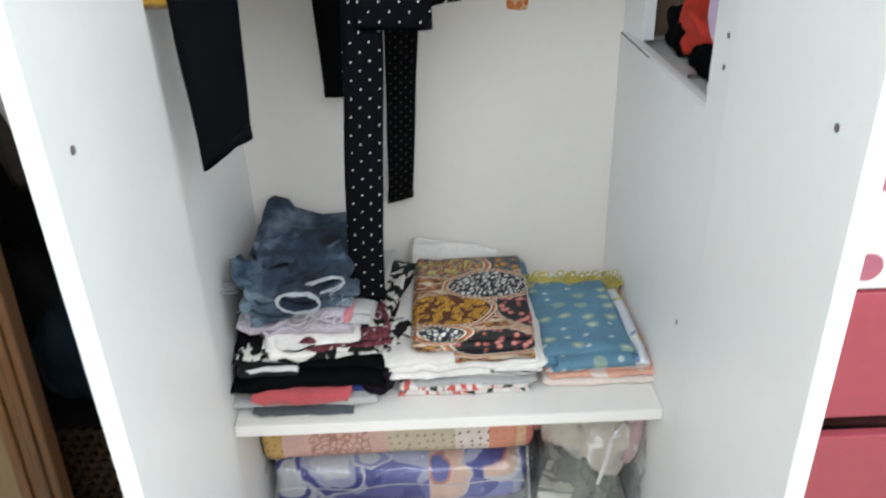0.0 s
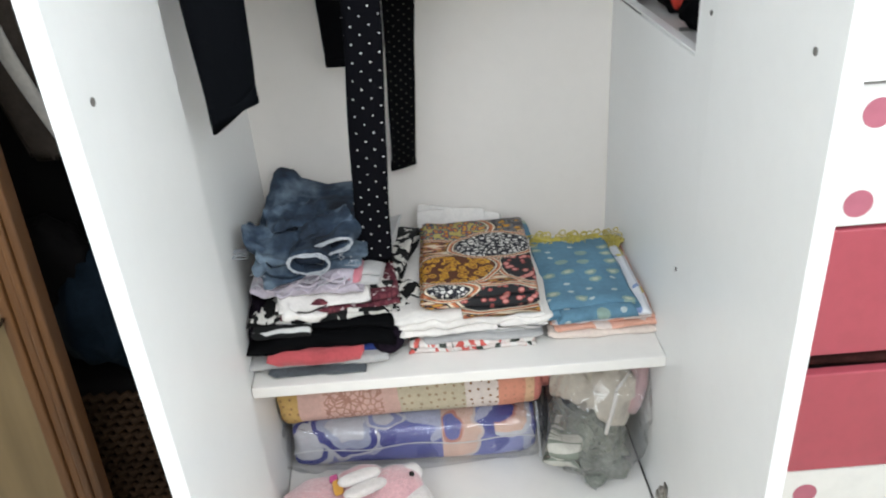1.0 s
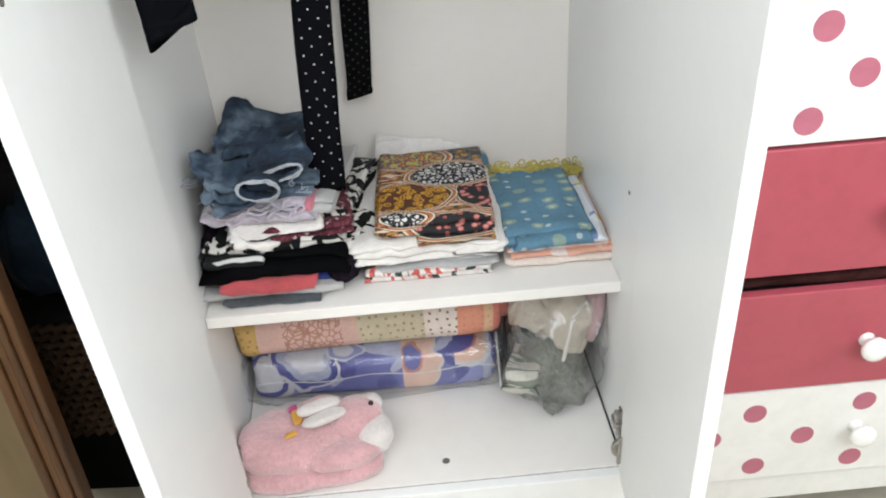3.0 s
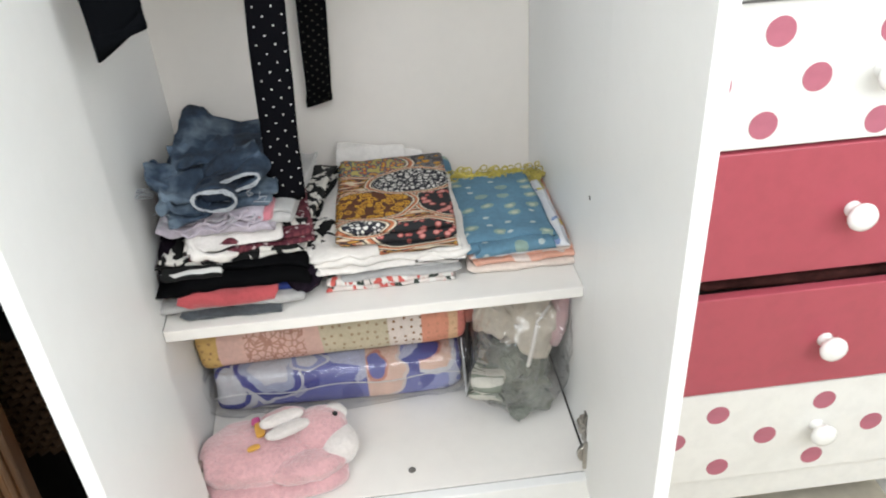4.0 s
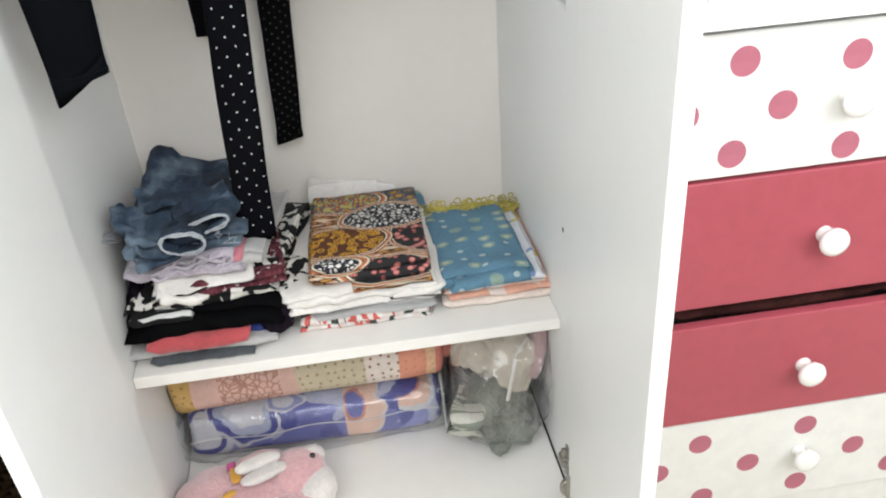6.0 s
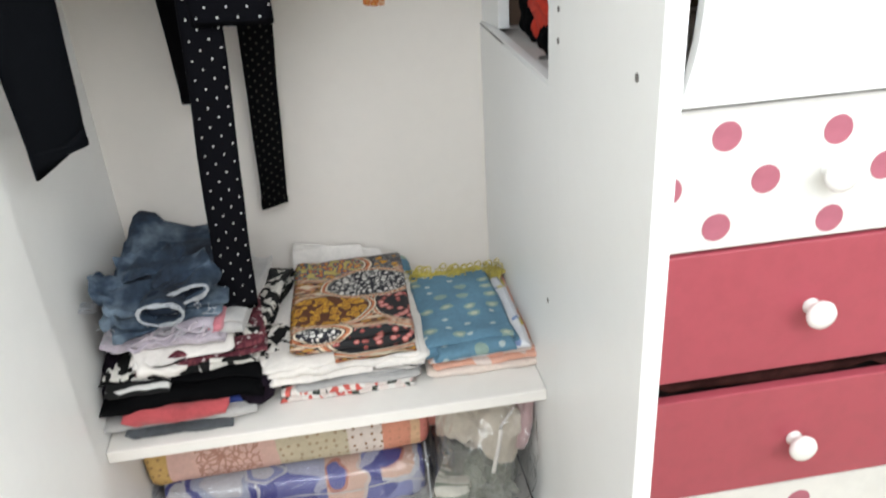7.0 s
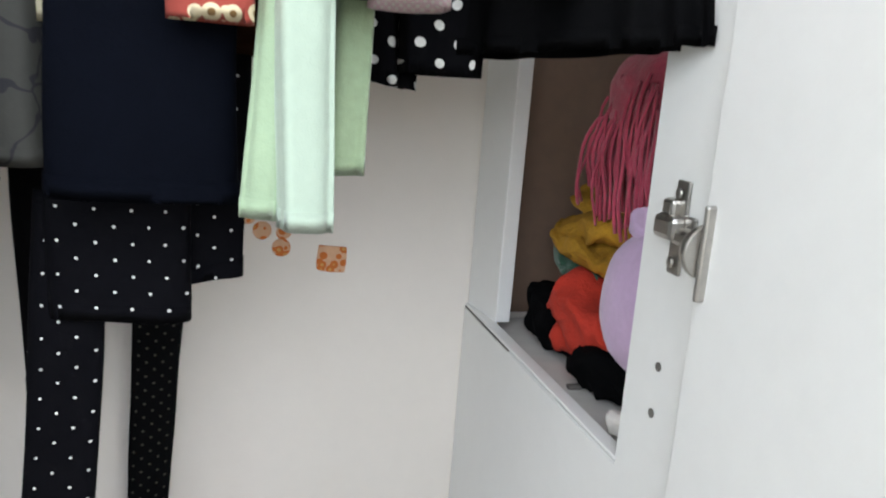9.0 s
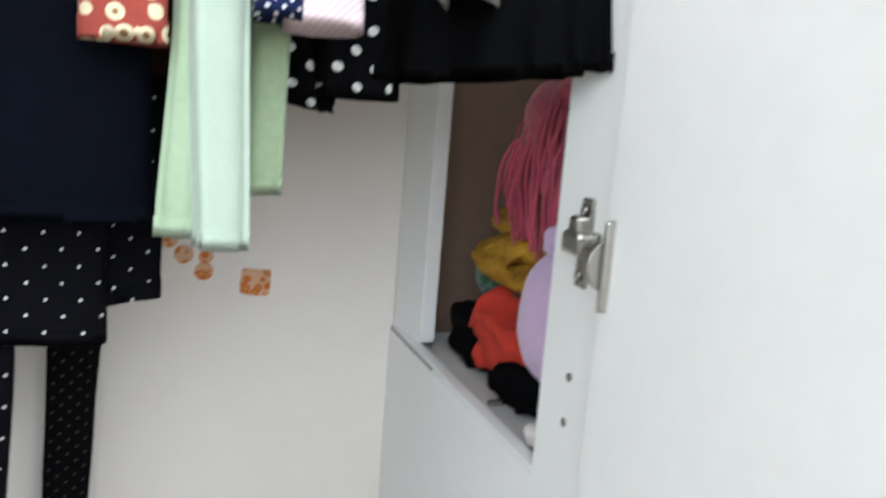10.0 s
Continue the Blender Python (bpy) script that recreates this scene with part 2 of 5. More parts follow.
class Cloth:
    """Gathers soft closed shapes into one mesh with cloth coordinates in metres."""

    def __init__(self):
        self.v, self.f, self.uv, self.ends, self.mats = [], [], [], [], []

    def as_cloth(self, material):
        """What was added since the last call is of this material."""
        self.ends.append(len(self.f))
        self.mats.append(material)
        return self

    def blob(self, at, size, turn=(0, 0, 0), e1=0.35, e2=0.45, amp=0.004, freq=18.0, seed=0.0, nu=30, nv=30, bend=None, flare=None, ridge=0.0, along=0.0):
        m = pose(*at, *turn)
        base = len(self.v)
        a, b, c = size[0] / 2, size[1] / 2, size[2] / 2
        ring = [(b * spow(math.cos(2 * math.pi * j / nv), e2), c * spow(math.sin(2 * math.pi * j / nv), e2)) for j in range(nv)]
        arc = [0.0]
        for (y0, z0), (y1, z1) in zip(ring, ring[1:]):
            arc.append(arc[-1] + math.hypot(y1 - y0, z1 - z0))
        for i in range(nu + 1):
            phi = -math.pi / 2 + math.pi * i / nu
            sx, r = spow(math.sin(phi), e1), spow(max(math.cos(phi), 0.0), e1)
            for j in range(nv):
                th = 2 * math.pi * j / nv
                p = Vector((a * sx, b * r * spow(math.cos(th), e2), c * r * spow(math.sin(th), e2)))
                if flare:
                    p = flare(p)
                if amp:
                    q = Vector((p.x * freq + seed * 7.3, p.y * freq - seed * 3.1, p.z * freq * 1.3 + seed * 5.7))
                    d = noise.noise_vector(q) * amp + noise.noise_vector(q * 2.7) * (amp * 0.45)
                    p += Vector((d.x, d.y, d.z * 0.8))
                if ridge:
                    w = p.x * math.cos(radians(along)) + p.y * math.sin(radians(along))
                    q = Vector((w * 60 + seed * 5, (p.x * math.sin(radians(along)) - p.y * math.cos(radians(along))) * 12 + seed, seed * 2.0 + p.z * 20))
                    p.z += ridge * (0.5 - abs(noise.noise(q)) * 2)
                if bend:
                    p.z += bend(p.x, p.y)
                self.v.append(m @ p)
                self.uv.append((a * sx + 0.37 * seed, arc[j] + 0.21 * seed))
        for i in range(nu):
            for j in range(nv):
                k = (j + 1) % nv
                self.f.append((base + i * nv + j, base + (i + 1) * nv + j, base + (i + 1) * nv + k, base + i * nv + k))
        return self

    def hang(self, rows, pleats=0, amp=0.0, seed=0.0, nv=64, nz=40, slant=0.0, e=0.7, wrinkle=0.003, wrap=False):
        """A hanging garment: rows (z, x, y, half width, half depth, turn in degrees) from the top down."""
        base = len(self.v)
        zs = [r[0] for r in rows]
        for i in range(nz + 1):
            z = zs[0] + (zs[-1] - zs[0]) * i / nz
            k = next(n for n in range(len(rows) - 1) if z >= rows[n + 1][0] - 1e-9)
            f = (rows[k][0] - z) / max(rows[k][0] - rows[k + 1][0], 1e-9)
            x, y, hw, hd, turn = [rows[k][n] * (1 - f) + rows[k + 1][n] * f for n in range(1, 6)]
            low = i / nz
            ca, sa = math.cos(radians(turn)), math.sin(radians(turn))
            for j in range(nv):
                th = 2 * math.pi * j / nv
                px, py = hw * spow(math.cos(th), e), hd * spow(math.sin(th), e)
                if pleats:
                    w = amp * low * math.sin(pleats * th + seed + 0.6 * math.sin(3 * th + seed))
                    px += w * 0.35 * math.cos(th)
                    py += w * (1 if math.sin(th) > 0 else -1)
                q = Vector((px * 22 + seed * 3.3, py * 22 + seed, z * 9))
                d = noise.noise_vector(q) * wrinkle
                self.v.append(Vector((x + px * ca - py * sa + d.x, y + px * sa + py * ca + d.y, z + low ** 6 * slant * px / max(hw, 1e-6) + d.z * 0.4)))
                self.uv.append((th * (hw + hd) / 2 if wrap else px + (0.5 if math.sin(th) > 0 else 0.0), z))
        for i in range(nz):
            for j in range(nv):
                k = (j + 1) % nv
                self.f.append((base + i * nv + j, base + (i + 1) * nv + j, base + (i + 1) * nv + k, base + i * nv + k))
        self.f.append(tuple(base + j for j in range(nv)))
        last = base + nz * nv
        ring = len(self.v)
        for j in range(nv):
            self.v.append(self.v[last + j] + Vector((0, 0, 0.012)))
            self.uv.append((self.uv[last + j][0], self.uv[last + j][1] + 0.012))
        for j in range(nv):
            k = (j + 1) % nv
            self.f.append((last + j, ring + j, ring + k, last + k))
        self.f.append(tuple(ring + j for j in reversed(range(nv))))
        return self

    def tube(self, at, rx, rz, length, turn=(0, 0, 0), thick=0.004, amp=0.003, seed=0.0, nv=44, nl=10):
        """An open flattened tube along y: a leg or sleeve seen into its opening."""
        m = pose(*at, *turn)
        base = len(self.v)
        rows = [(k / nl, 0.0) for k in range(nl, -1, -1)] + [(k / nl, thick) for k in range(nl + 1)]
        for f, inset in rows:
            for j in range(nv):
                a = 2 * math.pi * j / nv
                p = Vector(((rx - inset) * spow(math.cos(a), 0.8), length * f, (rz - inset) * spow(math.sin(a), 0.8)))
                q = Vector((p.x * 55 + seed * 3, f * 3 + seed, p.z * 55))
                d = noise.noise_vector(q) * amp
                self.v.append(m @ (p + d))
                self.uv.append((a * rx, length * f))
        for i in range(len(rows) - 1):
            for j in range(nv):
                k = (j + 1) % nv
                self.f.append((base + i * nv + j, base + i * nv + k, base + (i + 1) * nv + k, base + (i + 1) * nv + j))
        return self

    def sheet(self, at, size, layers, turn=0.0, seed=0.0, amp=0.004, edge=0.006, fill=0.44, sag=0.0, nx=44, bend=None):
        """A garment folded to and fro, its round folds to the front; at: middle of its base; size: x, y, z."""
        rng = random.Random(int(seed * 97) + 5)
        w, d, h = size[0], size[1], size[2] / layers
        off = [rng.uniform(-edge, edge) for k in range(layers + 1)]
        path = []
        for k in range(layers):
            front, back, z = -d / 2 + off[k // 2], d / 2 + off[(k + 1) // 2], h * (k + 0.5)
            ys = [back + (front - back) * j / 9 for j in range(10)]
            if k % 2:
                ys.reverse()
            path += [(y, z) for y in ys]
            if k < layers - 1:
                y0, sgn = ys[-1], (-1 if k % 2 == 0 else 1)
                path += [(y0 + sgn * h * 0.62 * math.sin(a), z + h / 2 - h / 2 * math.cos(a)) for a in (0.6, 1.1, 1.57, 2.04, 2.54)]
        n = len(path)
        norm, arc = [], [0.0]
        for i in range(n):
            (ya, za), (yb, zb) = path[max(i - 1, 0)], path[min(i + 1, n - 1)]
            ln = math.hypot(yb - ya, zb - za) or 1.0
            norm.append((-(zb - za) / ln, (yb - ya) / ln))
            if i:
                arc.append(arc[-1] + math.hypot(path[i][0] - path[i - 1][0], path[i][1] - path[i - 1][1]))
        th = h * fill
        ring = [(path[i][0] + norm[i][0] * th, path[i][1] + norm[i][1] * th, arc[i]) for i in range(n)]
        ring += [(path[-1][0] - (0.7 * th if layers % 2 else -0.7 * th), path[-1][1], arc[-1])]
        ring += [(path[i][0] - norm[i][0] * th, path[i][1] - norm[i][1] * th, arc[i]) for i in reversed(range(n))]
        ring += [(path[0][0] + 0.7 * th, path[0][1], 0.0)]
        m = pose(*at, 0, 0, turn)
        base, nr = len(self.v), len(ring)
        for i in range(nx + 1):
            f = i / nx
            squeeze = 1.0 if 0 < i < nx else 0.25
            for y, z, a in ring:
                lay = min(int(z / h), layers - 1) if h else 0
                mid = h * (max(lay, 0) + 0.5)
                zz = mid + (z - mid) * squeeze
                x = (f - 0.5) * (w + 2 * off[max(lay, 0) % len(off)]) + off[(max(lay, 0) + 1) % len(off)] * 0.8
                q = Vector((x * 16 + seed * 7.1, y * 13 - seed * 2.3, seed * 1.7 + z * 6))
                q2 = Vector((x * 42 + seed * 3.1, y * 22 + seed, z * 50 + seed * 4.7))
                d1, d2 = noise.noise_vector(q), noise.noise_vector(q2)
                dz = d1.z * amp * min(1.0, z / max(size[2], 1e-6) + 0.35) + d2.z * amp * 0.35
                if bend:
                    dz += bend(x, y)
                dz -= sag * (max(0.0, -y / (d / 2)) ** 3)
                self.v.append(m @ Vector((x + d1.x * amp * 0.5 + d2.x * amp * 0.4, y + d1.y * amp * 0.9 + d2.y * amp * 0.7, max(zz + dz, 0.0006))))
                self.uv.append((x + 0.37 * seed, a + 0.21 * seed))
        for i in range(nx):
            for j in range(nr):
                k = (j + 1) % nr
                self.f.append((base + i * nr + j, base + i * nr + k, base + (i + 1) * nr + k, base + (i + 1) * nr + j))
        for i in (0, nx):
            # end caps in strips between the two sides of the sheet
            for j in range(n - 1):
                a0, a1, b1, b0 = base + i * nr + j, base + i * nr + j + 1, base + i * nr + 2 * n - 1 - j, base + i * nr + 2 * n - j
                self.f.append((a0, a1, b1, b0) if i else (b0, b1, a1, a0))
        return self

    def strand(self, points, radius, seed=0.0, nv=7):
        """A cord along points."""
        base = len(self.v)
        pts = [Vector(p) for p in points]
        run = 0.0
        for i, p in enumerate(pts):
            t = (pts[min(i + 1, len(pts) - 1)] - pts[max(i - 1, 0)]).normalized()
            side = t.cross(Vector((0.31, 0.87, 0.38))).normalized()
            up = t.cross(side)
            run += (p - pts[i - 1]).length if i else 0
            for j in range(nv):
                a = 2 * math.pi * j / nv
                self.v.append(p + (side * math.cos(a) + up * math.sin(a)) * radius)
                self.uv.append((run, j / nv * 0.01))
        for i in range(len(pts) - 1):
            for j in range(nv):
                k = (j + 1) % nv
                self.f.append((base + i * nv + j, base + i * nv + k, base + (i + 1) * nv + k, base + (i + 1) * nv + j))
        self.f.append(tuple(base + j for j in reversed(range(nv))))
        self.f.append(tuple(base + (len(pts) - 1) * nv + j for j in range(nv)))
        return self

    def done(self, name, material, parent=None, label="", category="", group=""):
        me = bpy.data.meshes.new(name)
        me.from_pydata(self.v, [], self.f)
        layer = me.uv_layers.new(name="cloth")
        for loop in me.loops:
            layer.data[loop.index].uv = self.uv[loop.vertex_index]
        me.polygons.foreach_set("use_smooth", [True] * len(me.polygons))
        if self.mats:
            index, at = [], 0
            for k, end in enumerate(self.ends):
                index += [k] * (end - at)
                at = end
            for extra in self.mats:
                me.materials.append(extra)
            me.polygons.foreach_set("material_index", index)
        else:
            me.materials.append(material)
        me.update()
        ob = new(name, me)
        if parent is not None:
            ob.parent = parent
        return tagged(ob, label, category, group)


# ---- room ----
FX = -0.087          # y of the wardrobe's front edges
BACK = 0.378         # y of its back board at the left, which stands a little askew
SHELF = 0.494        # top of the middle shelf
BOTTOM = 0.21        # top of the bottom board
SILL = 0.928         # sill of the opening in the partition
TOP = 1.95

tagged(part("floor", board(-1.5, 2.5, -1.5, 0.55, -0.05, 0.0, 0), FLOOR), "pale beige tiled room floor", "floor", kind="structure")
tagged(part("ceiling", board(-1.5, 2.5, -1.5, 0.55, 2.5, 2.55, 0), WALL), "plain pale room ceiling", "ceiling", kind="structure")
tagged(part("wall_north", board(-1.5, 2.5, 0.45, 0.55, 0, 2.5, 0), WALL), "plain pale wall behind the wardrobe", "wall", kind="structure")
tagged(part("wall_west", board(-1.6, -1.5, -1.5, 0.55, 0, 2.5, 0), WALL), "plain pale side wall", "wall", kind="structure")
east = tagged(new("wall_east"), "plain pale side wall with a window opening", "wall", kind="structure")
for y0, y1, z0, z1 in ((-1.5, -1.35, 0, 2.5), (-0.15, 0.55, 0, 2.5), (-1.35, -0.15, 0, 1.0), (-1.35, -0.15, 2.2, 2.5)):
    part("wall_panel", board(2.5, 2.6, y0, y1, z0, z1, 0), WALL, east)
wx0, wx1, wz0, wz1 = WINDOW
south = tagged(new("wall_south"), "plain pale wall with a window opening", "wall", kind="structure")
for x0, x1, z0, z1 in ((-1.5, wx0, 0, 2.5), (wx1, 2.5, 0, 2.5), (wx0, wx1, 0, wz0), (wx0, wx1, wz1, 2.5)):
    part("wall_panel", board(x0, x1, -1.6, -1.5, z0, z1, 0), WALL, south)

# ---- wardrobe ----
wardrobe = thing("wardrobe", "white painted wardrobe with open doors and pink drawers", "wardrobe")
part("side_panel", prism([(0.004, FX), (-0.014, FX), (-0.038, BACK), (-0.02, BACK)], 0.02, TOP), WHITE, wardrobe)
SKEW = 0.04


def back_at(x):
    return BACK + SKEW * x


part("back_panel", prism([(-0.04, back_at(-0.04)), (1.16, back_at(1.16)), (1.16, back_at(1.16) + 0.006), (-0.04, back_at(-0.04) + 0.006)], 0.1, TOP, 0.0), BACKING, wardrobe)
part("top_panel", board(-0.04, 1.16, FX, BACK, TOP, TOP + 0.018), WHITE, wardrobe)
RB = back_at(0.6) - 0.001
part("bottom_board", prism([(0.0055, FX), (0.5965, FX), (0.5965, RB - 0.002), (-0.018, BACK - 0.003)], BOTTOM - 0.018, BOTTOM), SHELFW, wardrobe)
part("plinth_rail", board(0.0, 0.6, FX - 0.02, FX - 0.0025, 0.05, BOTTOM), WHITE, wardrobe)
# black backing and strips fill the open gaps with painted shade
part("plinth_shade_backing", board(0.004, 0.5995, FX - 0.002, FX + 0.016, 0.05, BOTTOM - 0.02), GAP_SHADE, wardrobe)
part("board_gap_shade", board(0.006, 0.5995, FX - 0.0024, FX - 0.0003, BOTTOM - 0.03, BOTTOM - 0.0025, 0), GAP_SHADE, wardrobe, "dark strip for the shade in front of the bottom board")
part("board_gap_shade", board(0.5968, 0.5998, FX, RB - 0.004, BOTTOM - 0.03, BOTTOM - 0.002, 0), GAP_SHADE, wardrobe, "dark strip for the shade beside the bottom board")
part("shelf", prism([(0.0005, 0.0), (0.5995, 0.0), (0.5995, RB - 0.002), (-0.0185, BACK - 0.002)], SHELF - 0.018, SHELF), SHELFW, wardrobe)
# the partition, one board with an opening above the sill
RB = back_at(0.6) - 0.001
bm = bmesh.new()
face = bm.faces.new([bm.verts.new((0.6, y, z)) for y, z in ((FX, 0.05), (RB, 0.05), (RB, SILL), (-0.004, SILL), (-0.004, TOP), (FX, TOP))])
ext = bmesh.ops.extrude_face_region(bm, geom=[face])["geom"]
bmesh.ops.translate(bm, vec=(0.018, 0, 0), verts=[g for g in ext if isinstance(g, bmesh.types.BMVert)])
bmesh.ops.recalc_face_normals(bm, faces=bm.faces[:])
bmesh.ops.bevel(bm, geom=bm.edges[:], offset=0.0012, segments=2, affect="EDGES")
part("partition", bm, WHITE, wardrobe)
part("partition_head", board(0.6, 0.618, -0.003, 0.295, 1.5, TOP), WHITE, wardrobe)
part("back_post", prism([(0.6035, RB - 0.001), (0.6125, 0.318), (0.6305, 0.32), (0.622, RB - 0.001)], SILL + 0.0045, TOP), WHITE, wardrobe)
part("sill_strip", board(0.6005, 0.6145, -0.003, RB - 0.002, SILL + 0.0012, SILL + 0.0048), WHITE, wardrobe, "white edging strip on the sill")
part("sill_joint", board(0.5996, 0.6145, 0.235, RB - 0.003, SILL + 0.0002, SILL + 0.0011, 0), HOLE, wardrobe, "dark joint under the edging strip")
part("clothes_rail", lathe([(0.012, 0), (0.012, 0.62)], 20), STEEL, wardrobe, "steel clothes rail").matrix_basis = pose(-0.012, 0.13, 1.66, 0, 0, -90)


def hinge(x, y, z, side, parent):
    """A concealed hinge: wing plate, arm and cup flange. side: 1 when the board lies to the right."""
    h = tagged(new("hinge"), "nickel-plated concealed hinge")
    h.parent = parent
    bits = ((0.0, 0.0, 0.014, 0.003, 0.06), (0.0, 0.0, 0.036, 0.0032, 0.018), (0.004, 0.0, 0.024, 0.012, 0.016), (0.006, 0.012, 0.013, 0.009, 0.012),
            (-0.018, -0.004, 0.03, 0.009, 0.011), (-0.05, -0.006, 0.004, 0.018, 0.056))
    names = ("wing_plate", "cross_plate", "clip_body", "mounting_arm", "link_arm", "cup_flange")
    for n, (dy, dz, ly, lx, lz) in zip(names, bits):
        x0, x1 = (x - lx, x) if side > 0 else (x, x + lx)
        edge = {"clip_body": 0.004, "link_arm": 0.003, "wing_plate": 0.0014, "cross_plate": 0.0014, "mounting_arm": 0.003}
        part(n, board(x0, x1, y + dy - ly / 2, y + dy + ly / 2, z + dz - lz / 2, z + dz + lz / 2, edge.get(n, 0.0018)), STEEL, h)
    cup = part("cup", lathe([(0.0165, 0.0), (0.0165, 0.006), (0.014, 0.011), (0.006, 0.012)], 24), STEEL, h)
    cup.matrix_basis = pose(x - side * 0.009, y - 0.048, z - 0.006)
    for dy, dz in ((0, 0.022), (0, -0.022), (0.015, 0.0), (0.006, 0.0)):
        s = lathe([(0.0035, 0), (0.0035, 0.0012), (0.002, 0.0018)], 12)
        o = part("screw", s, STEEL, h)
        o.matrix_basis = pose(x - side * 0.0042, y + dy, z + dz, 0, 0, 90 if side > 0 else -90)
    return h


def screw_hole(x, y, z, parent, axis, r=0.0032):
    o = part("screw_hole", lathe([(r, 0), (r, 0.0007)], 12, False), HOLE, parent)
    o.matrix_basis = pose(x, y, z, *{"-x": (0, 0, 90), "+x": (0, 0, -90), "z": (90, 0, 0), "-y": (0, 0, 180)}[axis])
    return o


left_door = part("door", prism([(0.028, FX - 0.004), (0.012, FX - 0.004), (0.0195, -0.354), (0.0355, -0.353)], 0.2, TOP), WHITE, wardrobe, "white door standing open")
right_door = part("door", prism([(0.588, FX - 0.004), (0.604, FX - 0.004), (0.589, -0.374), (0.573, -0.373)], 0.2, TOP), WHITE, wardrobe, "white door standing open")
screw_hole(0.0345, -0.312, 1.016, left_door, "+x", 0.0036)
screw_hole(0.5757, -0.327, 1.016, right_door, "-x", 0.0036)
for z in (1.113, 0.262, 1.75):
    hinge(0.5995, -0.05, z, 1, wardrobe)
hinge(0.0045, -0.05, 0.262, -1, wardrobe)
for y, z in ((-0.046, 1.019), (-0.045, 0.986), (-0.006, 0.643)):
    screw_hole(0.5997, y, z, wardrobe, "-x")
screw_hole(0.325, -0.046, BOTTOM, wardrobe, "z", 0.006)

# drawer column
part("column_side", board(1.142, 1.16, FX, BACK + 0.04, 0.02, TOP), WHITE, wardrobe)
part("column_rail", board(0.62, 1.141, FX, FX + 0.018, 0.098, 0.15), CREAMW, wardrobe)
part("column_floor", board(0.619, 1.141, FX + 0.02, BACK - 0.001, SILL - 0.03, SILL - 0.008), GREY_BOARD, wardrobe)
part("cupboard_backing", prism([(0.62, back_at(0.62) - 0.006), (1.14, back_at(1.14) - 0.006), (1.14, back_at(1.14) - 0.001), (0.62, back_at(0.62) - 0.001)], SILL - 0.007, TOP, 0.0), HARDBOARD, wardrobe, "bare brown hardboard back")
# thin black sheet added as the shade seen between the drawers
part("column_shade_panel", board(0.63, 1.13, FX + 0.03, FX + 0.034, 0.15, SILL - 0.031), GAP_SHADE, wardrobe)
part("column_stile", board(0.6185, 0.634, FX, FX + 0.018, 0.15, 1.9), WHITE, wardrobe)


def knob(x, z, y, parent):
    prof = [(0.012, 0.0), (0.0125, -0.003), (0.0085, -0.008), (0.0085, -0.016), (0.013, -0.021), (0.0195, -0.027), (0.0215, -0.034), (0.0195, -0.041), (0.013, -0.0455), (0.004, -0.047)]
    prof = [(0.9 * r, 0.7 * d) for r, d in prof]
    o = part("knob", lathe(prof), KNOB, parent, "white glossy round knob")
    o.matrix_basis = pose(x + 0.006, y, z - 0.005)
    return o


def drawer(z0, z1, material, label, knob_at, dots=(), front=-0.095):
    d = part("drawer", board(0.637, 1.139, front, front + 0.016, z0, z1, 0.002), material, wardrobe, label)
    for x, z, r in dots:
        o = part("painted_dot", lathe([(r * 0.99, 0.0), (r, -0.0003), (r * 0.985, -0.0006)], 32, False), DOT_PINK, d)
        o.matrix_basis = pose(x, front, z)
    knob(*knob_at, front, d)
    # box coloured near black, so the shade behind the front is painted
    part("drawer_box", board(0.645, 1.13, front + 0.0165, 0.33, z0 + 0.012, z1 - 0.035), GAP_SHADE, d)
    return d


DOT = 0.0175
drawer(0.737, 0.909, CREAMW, "white drawer with pink painted dots", (0.9, 0.828),
       [(x, z, DOT) for x, z in ((0.7765, 0.876), (0.829, 0.82), (0.775, 0.766), (0.909, 0.87), (0.917, 0.76), (0.712, 0.818), (1.03, 0.873), (0.975, 0.82), (1.035, 0.765), (1.09, 0.82), (0.66, 0.873), (0.66, 0.766))])
drawer(0.549, 0.732, PINK, "pink painted drawer front", (0.907, 0.645))
drawer(0.354, 0.524, PINK, "pink painted drawer front", (0.911, 0.44), front=-0.103)
drawer(0.158, 0.345, CREAMW, "white drawer with pink painted dots", (0.94, 0.262),
       [(x, z, DOT) for x, z in ((0.786, 0.301), (0.867, 0.247), (0.8, 0.188), (0.949, 0.307), (0.953, 0.189), (1.036, 0.249), (1.108, 0.196), (1.11, 0.31), (0.724, 0.253), (0.66, 0.305), (0.66, 0.19))])

peep = Cloth()
peep.blob((0.885, -0.068, 0.527), (0.49, 0.03, 0.017), (0, 0, 0), 0.2, 0.7, 0.009, 38, 1.4, 110, 22, None, None, 0.006, 10)
peep.done("clothes_in_drawer", plain("dark_red_brown_cloth", (0.05, 0.018, 0.016), 0.9, 0.5), None, "dark reddish clothes filling an ajar drawer", "clothes")

# cupboard door above the drawers, with a curved finger grip along its edge
arc = [(0.712, 0.917), (0.7165, 0.935), (0.7225, 0.96), (0.727, 0.985), (0.7295, 1.02), (0.7305, 1.1), (0.7305, 1.3), (0.7275, 1.36), (0.712, 1.43), (0.712, TOP), (1.139, TOP), (1.139, 0.917)]
bm = bmesh.new()
face = bm.faces.new([bm.verts.new((x, -0.112, z)) for x, z in arc])
ext = bmesh.ops.extrude_face_region(bm, geom=[face])["geom"]
bmesh.ops.translate(bm, vec=(0, 0.018, 0), verts=[g for g in ext if isinstance(g, bmesh.types.BMVert)])
bmesh.ops.recalc_face_normals(bm, faces=bm.faces[:])
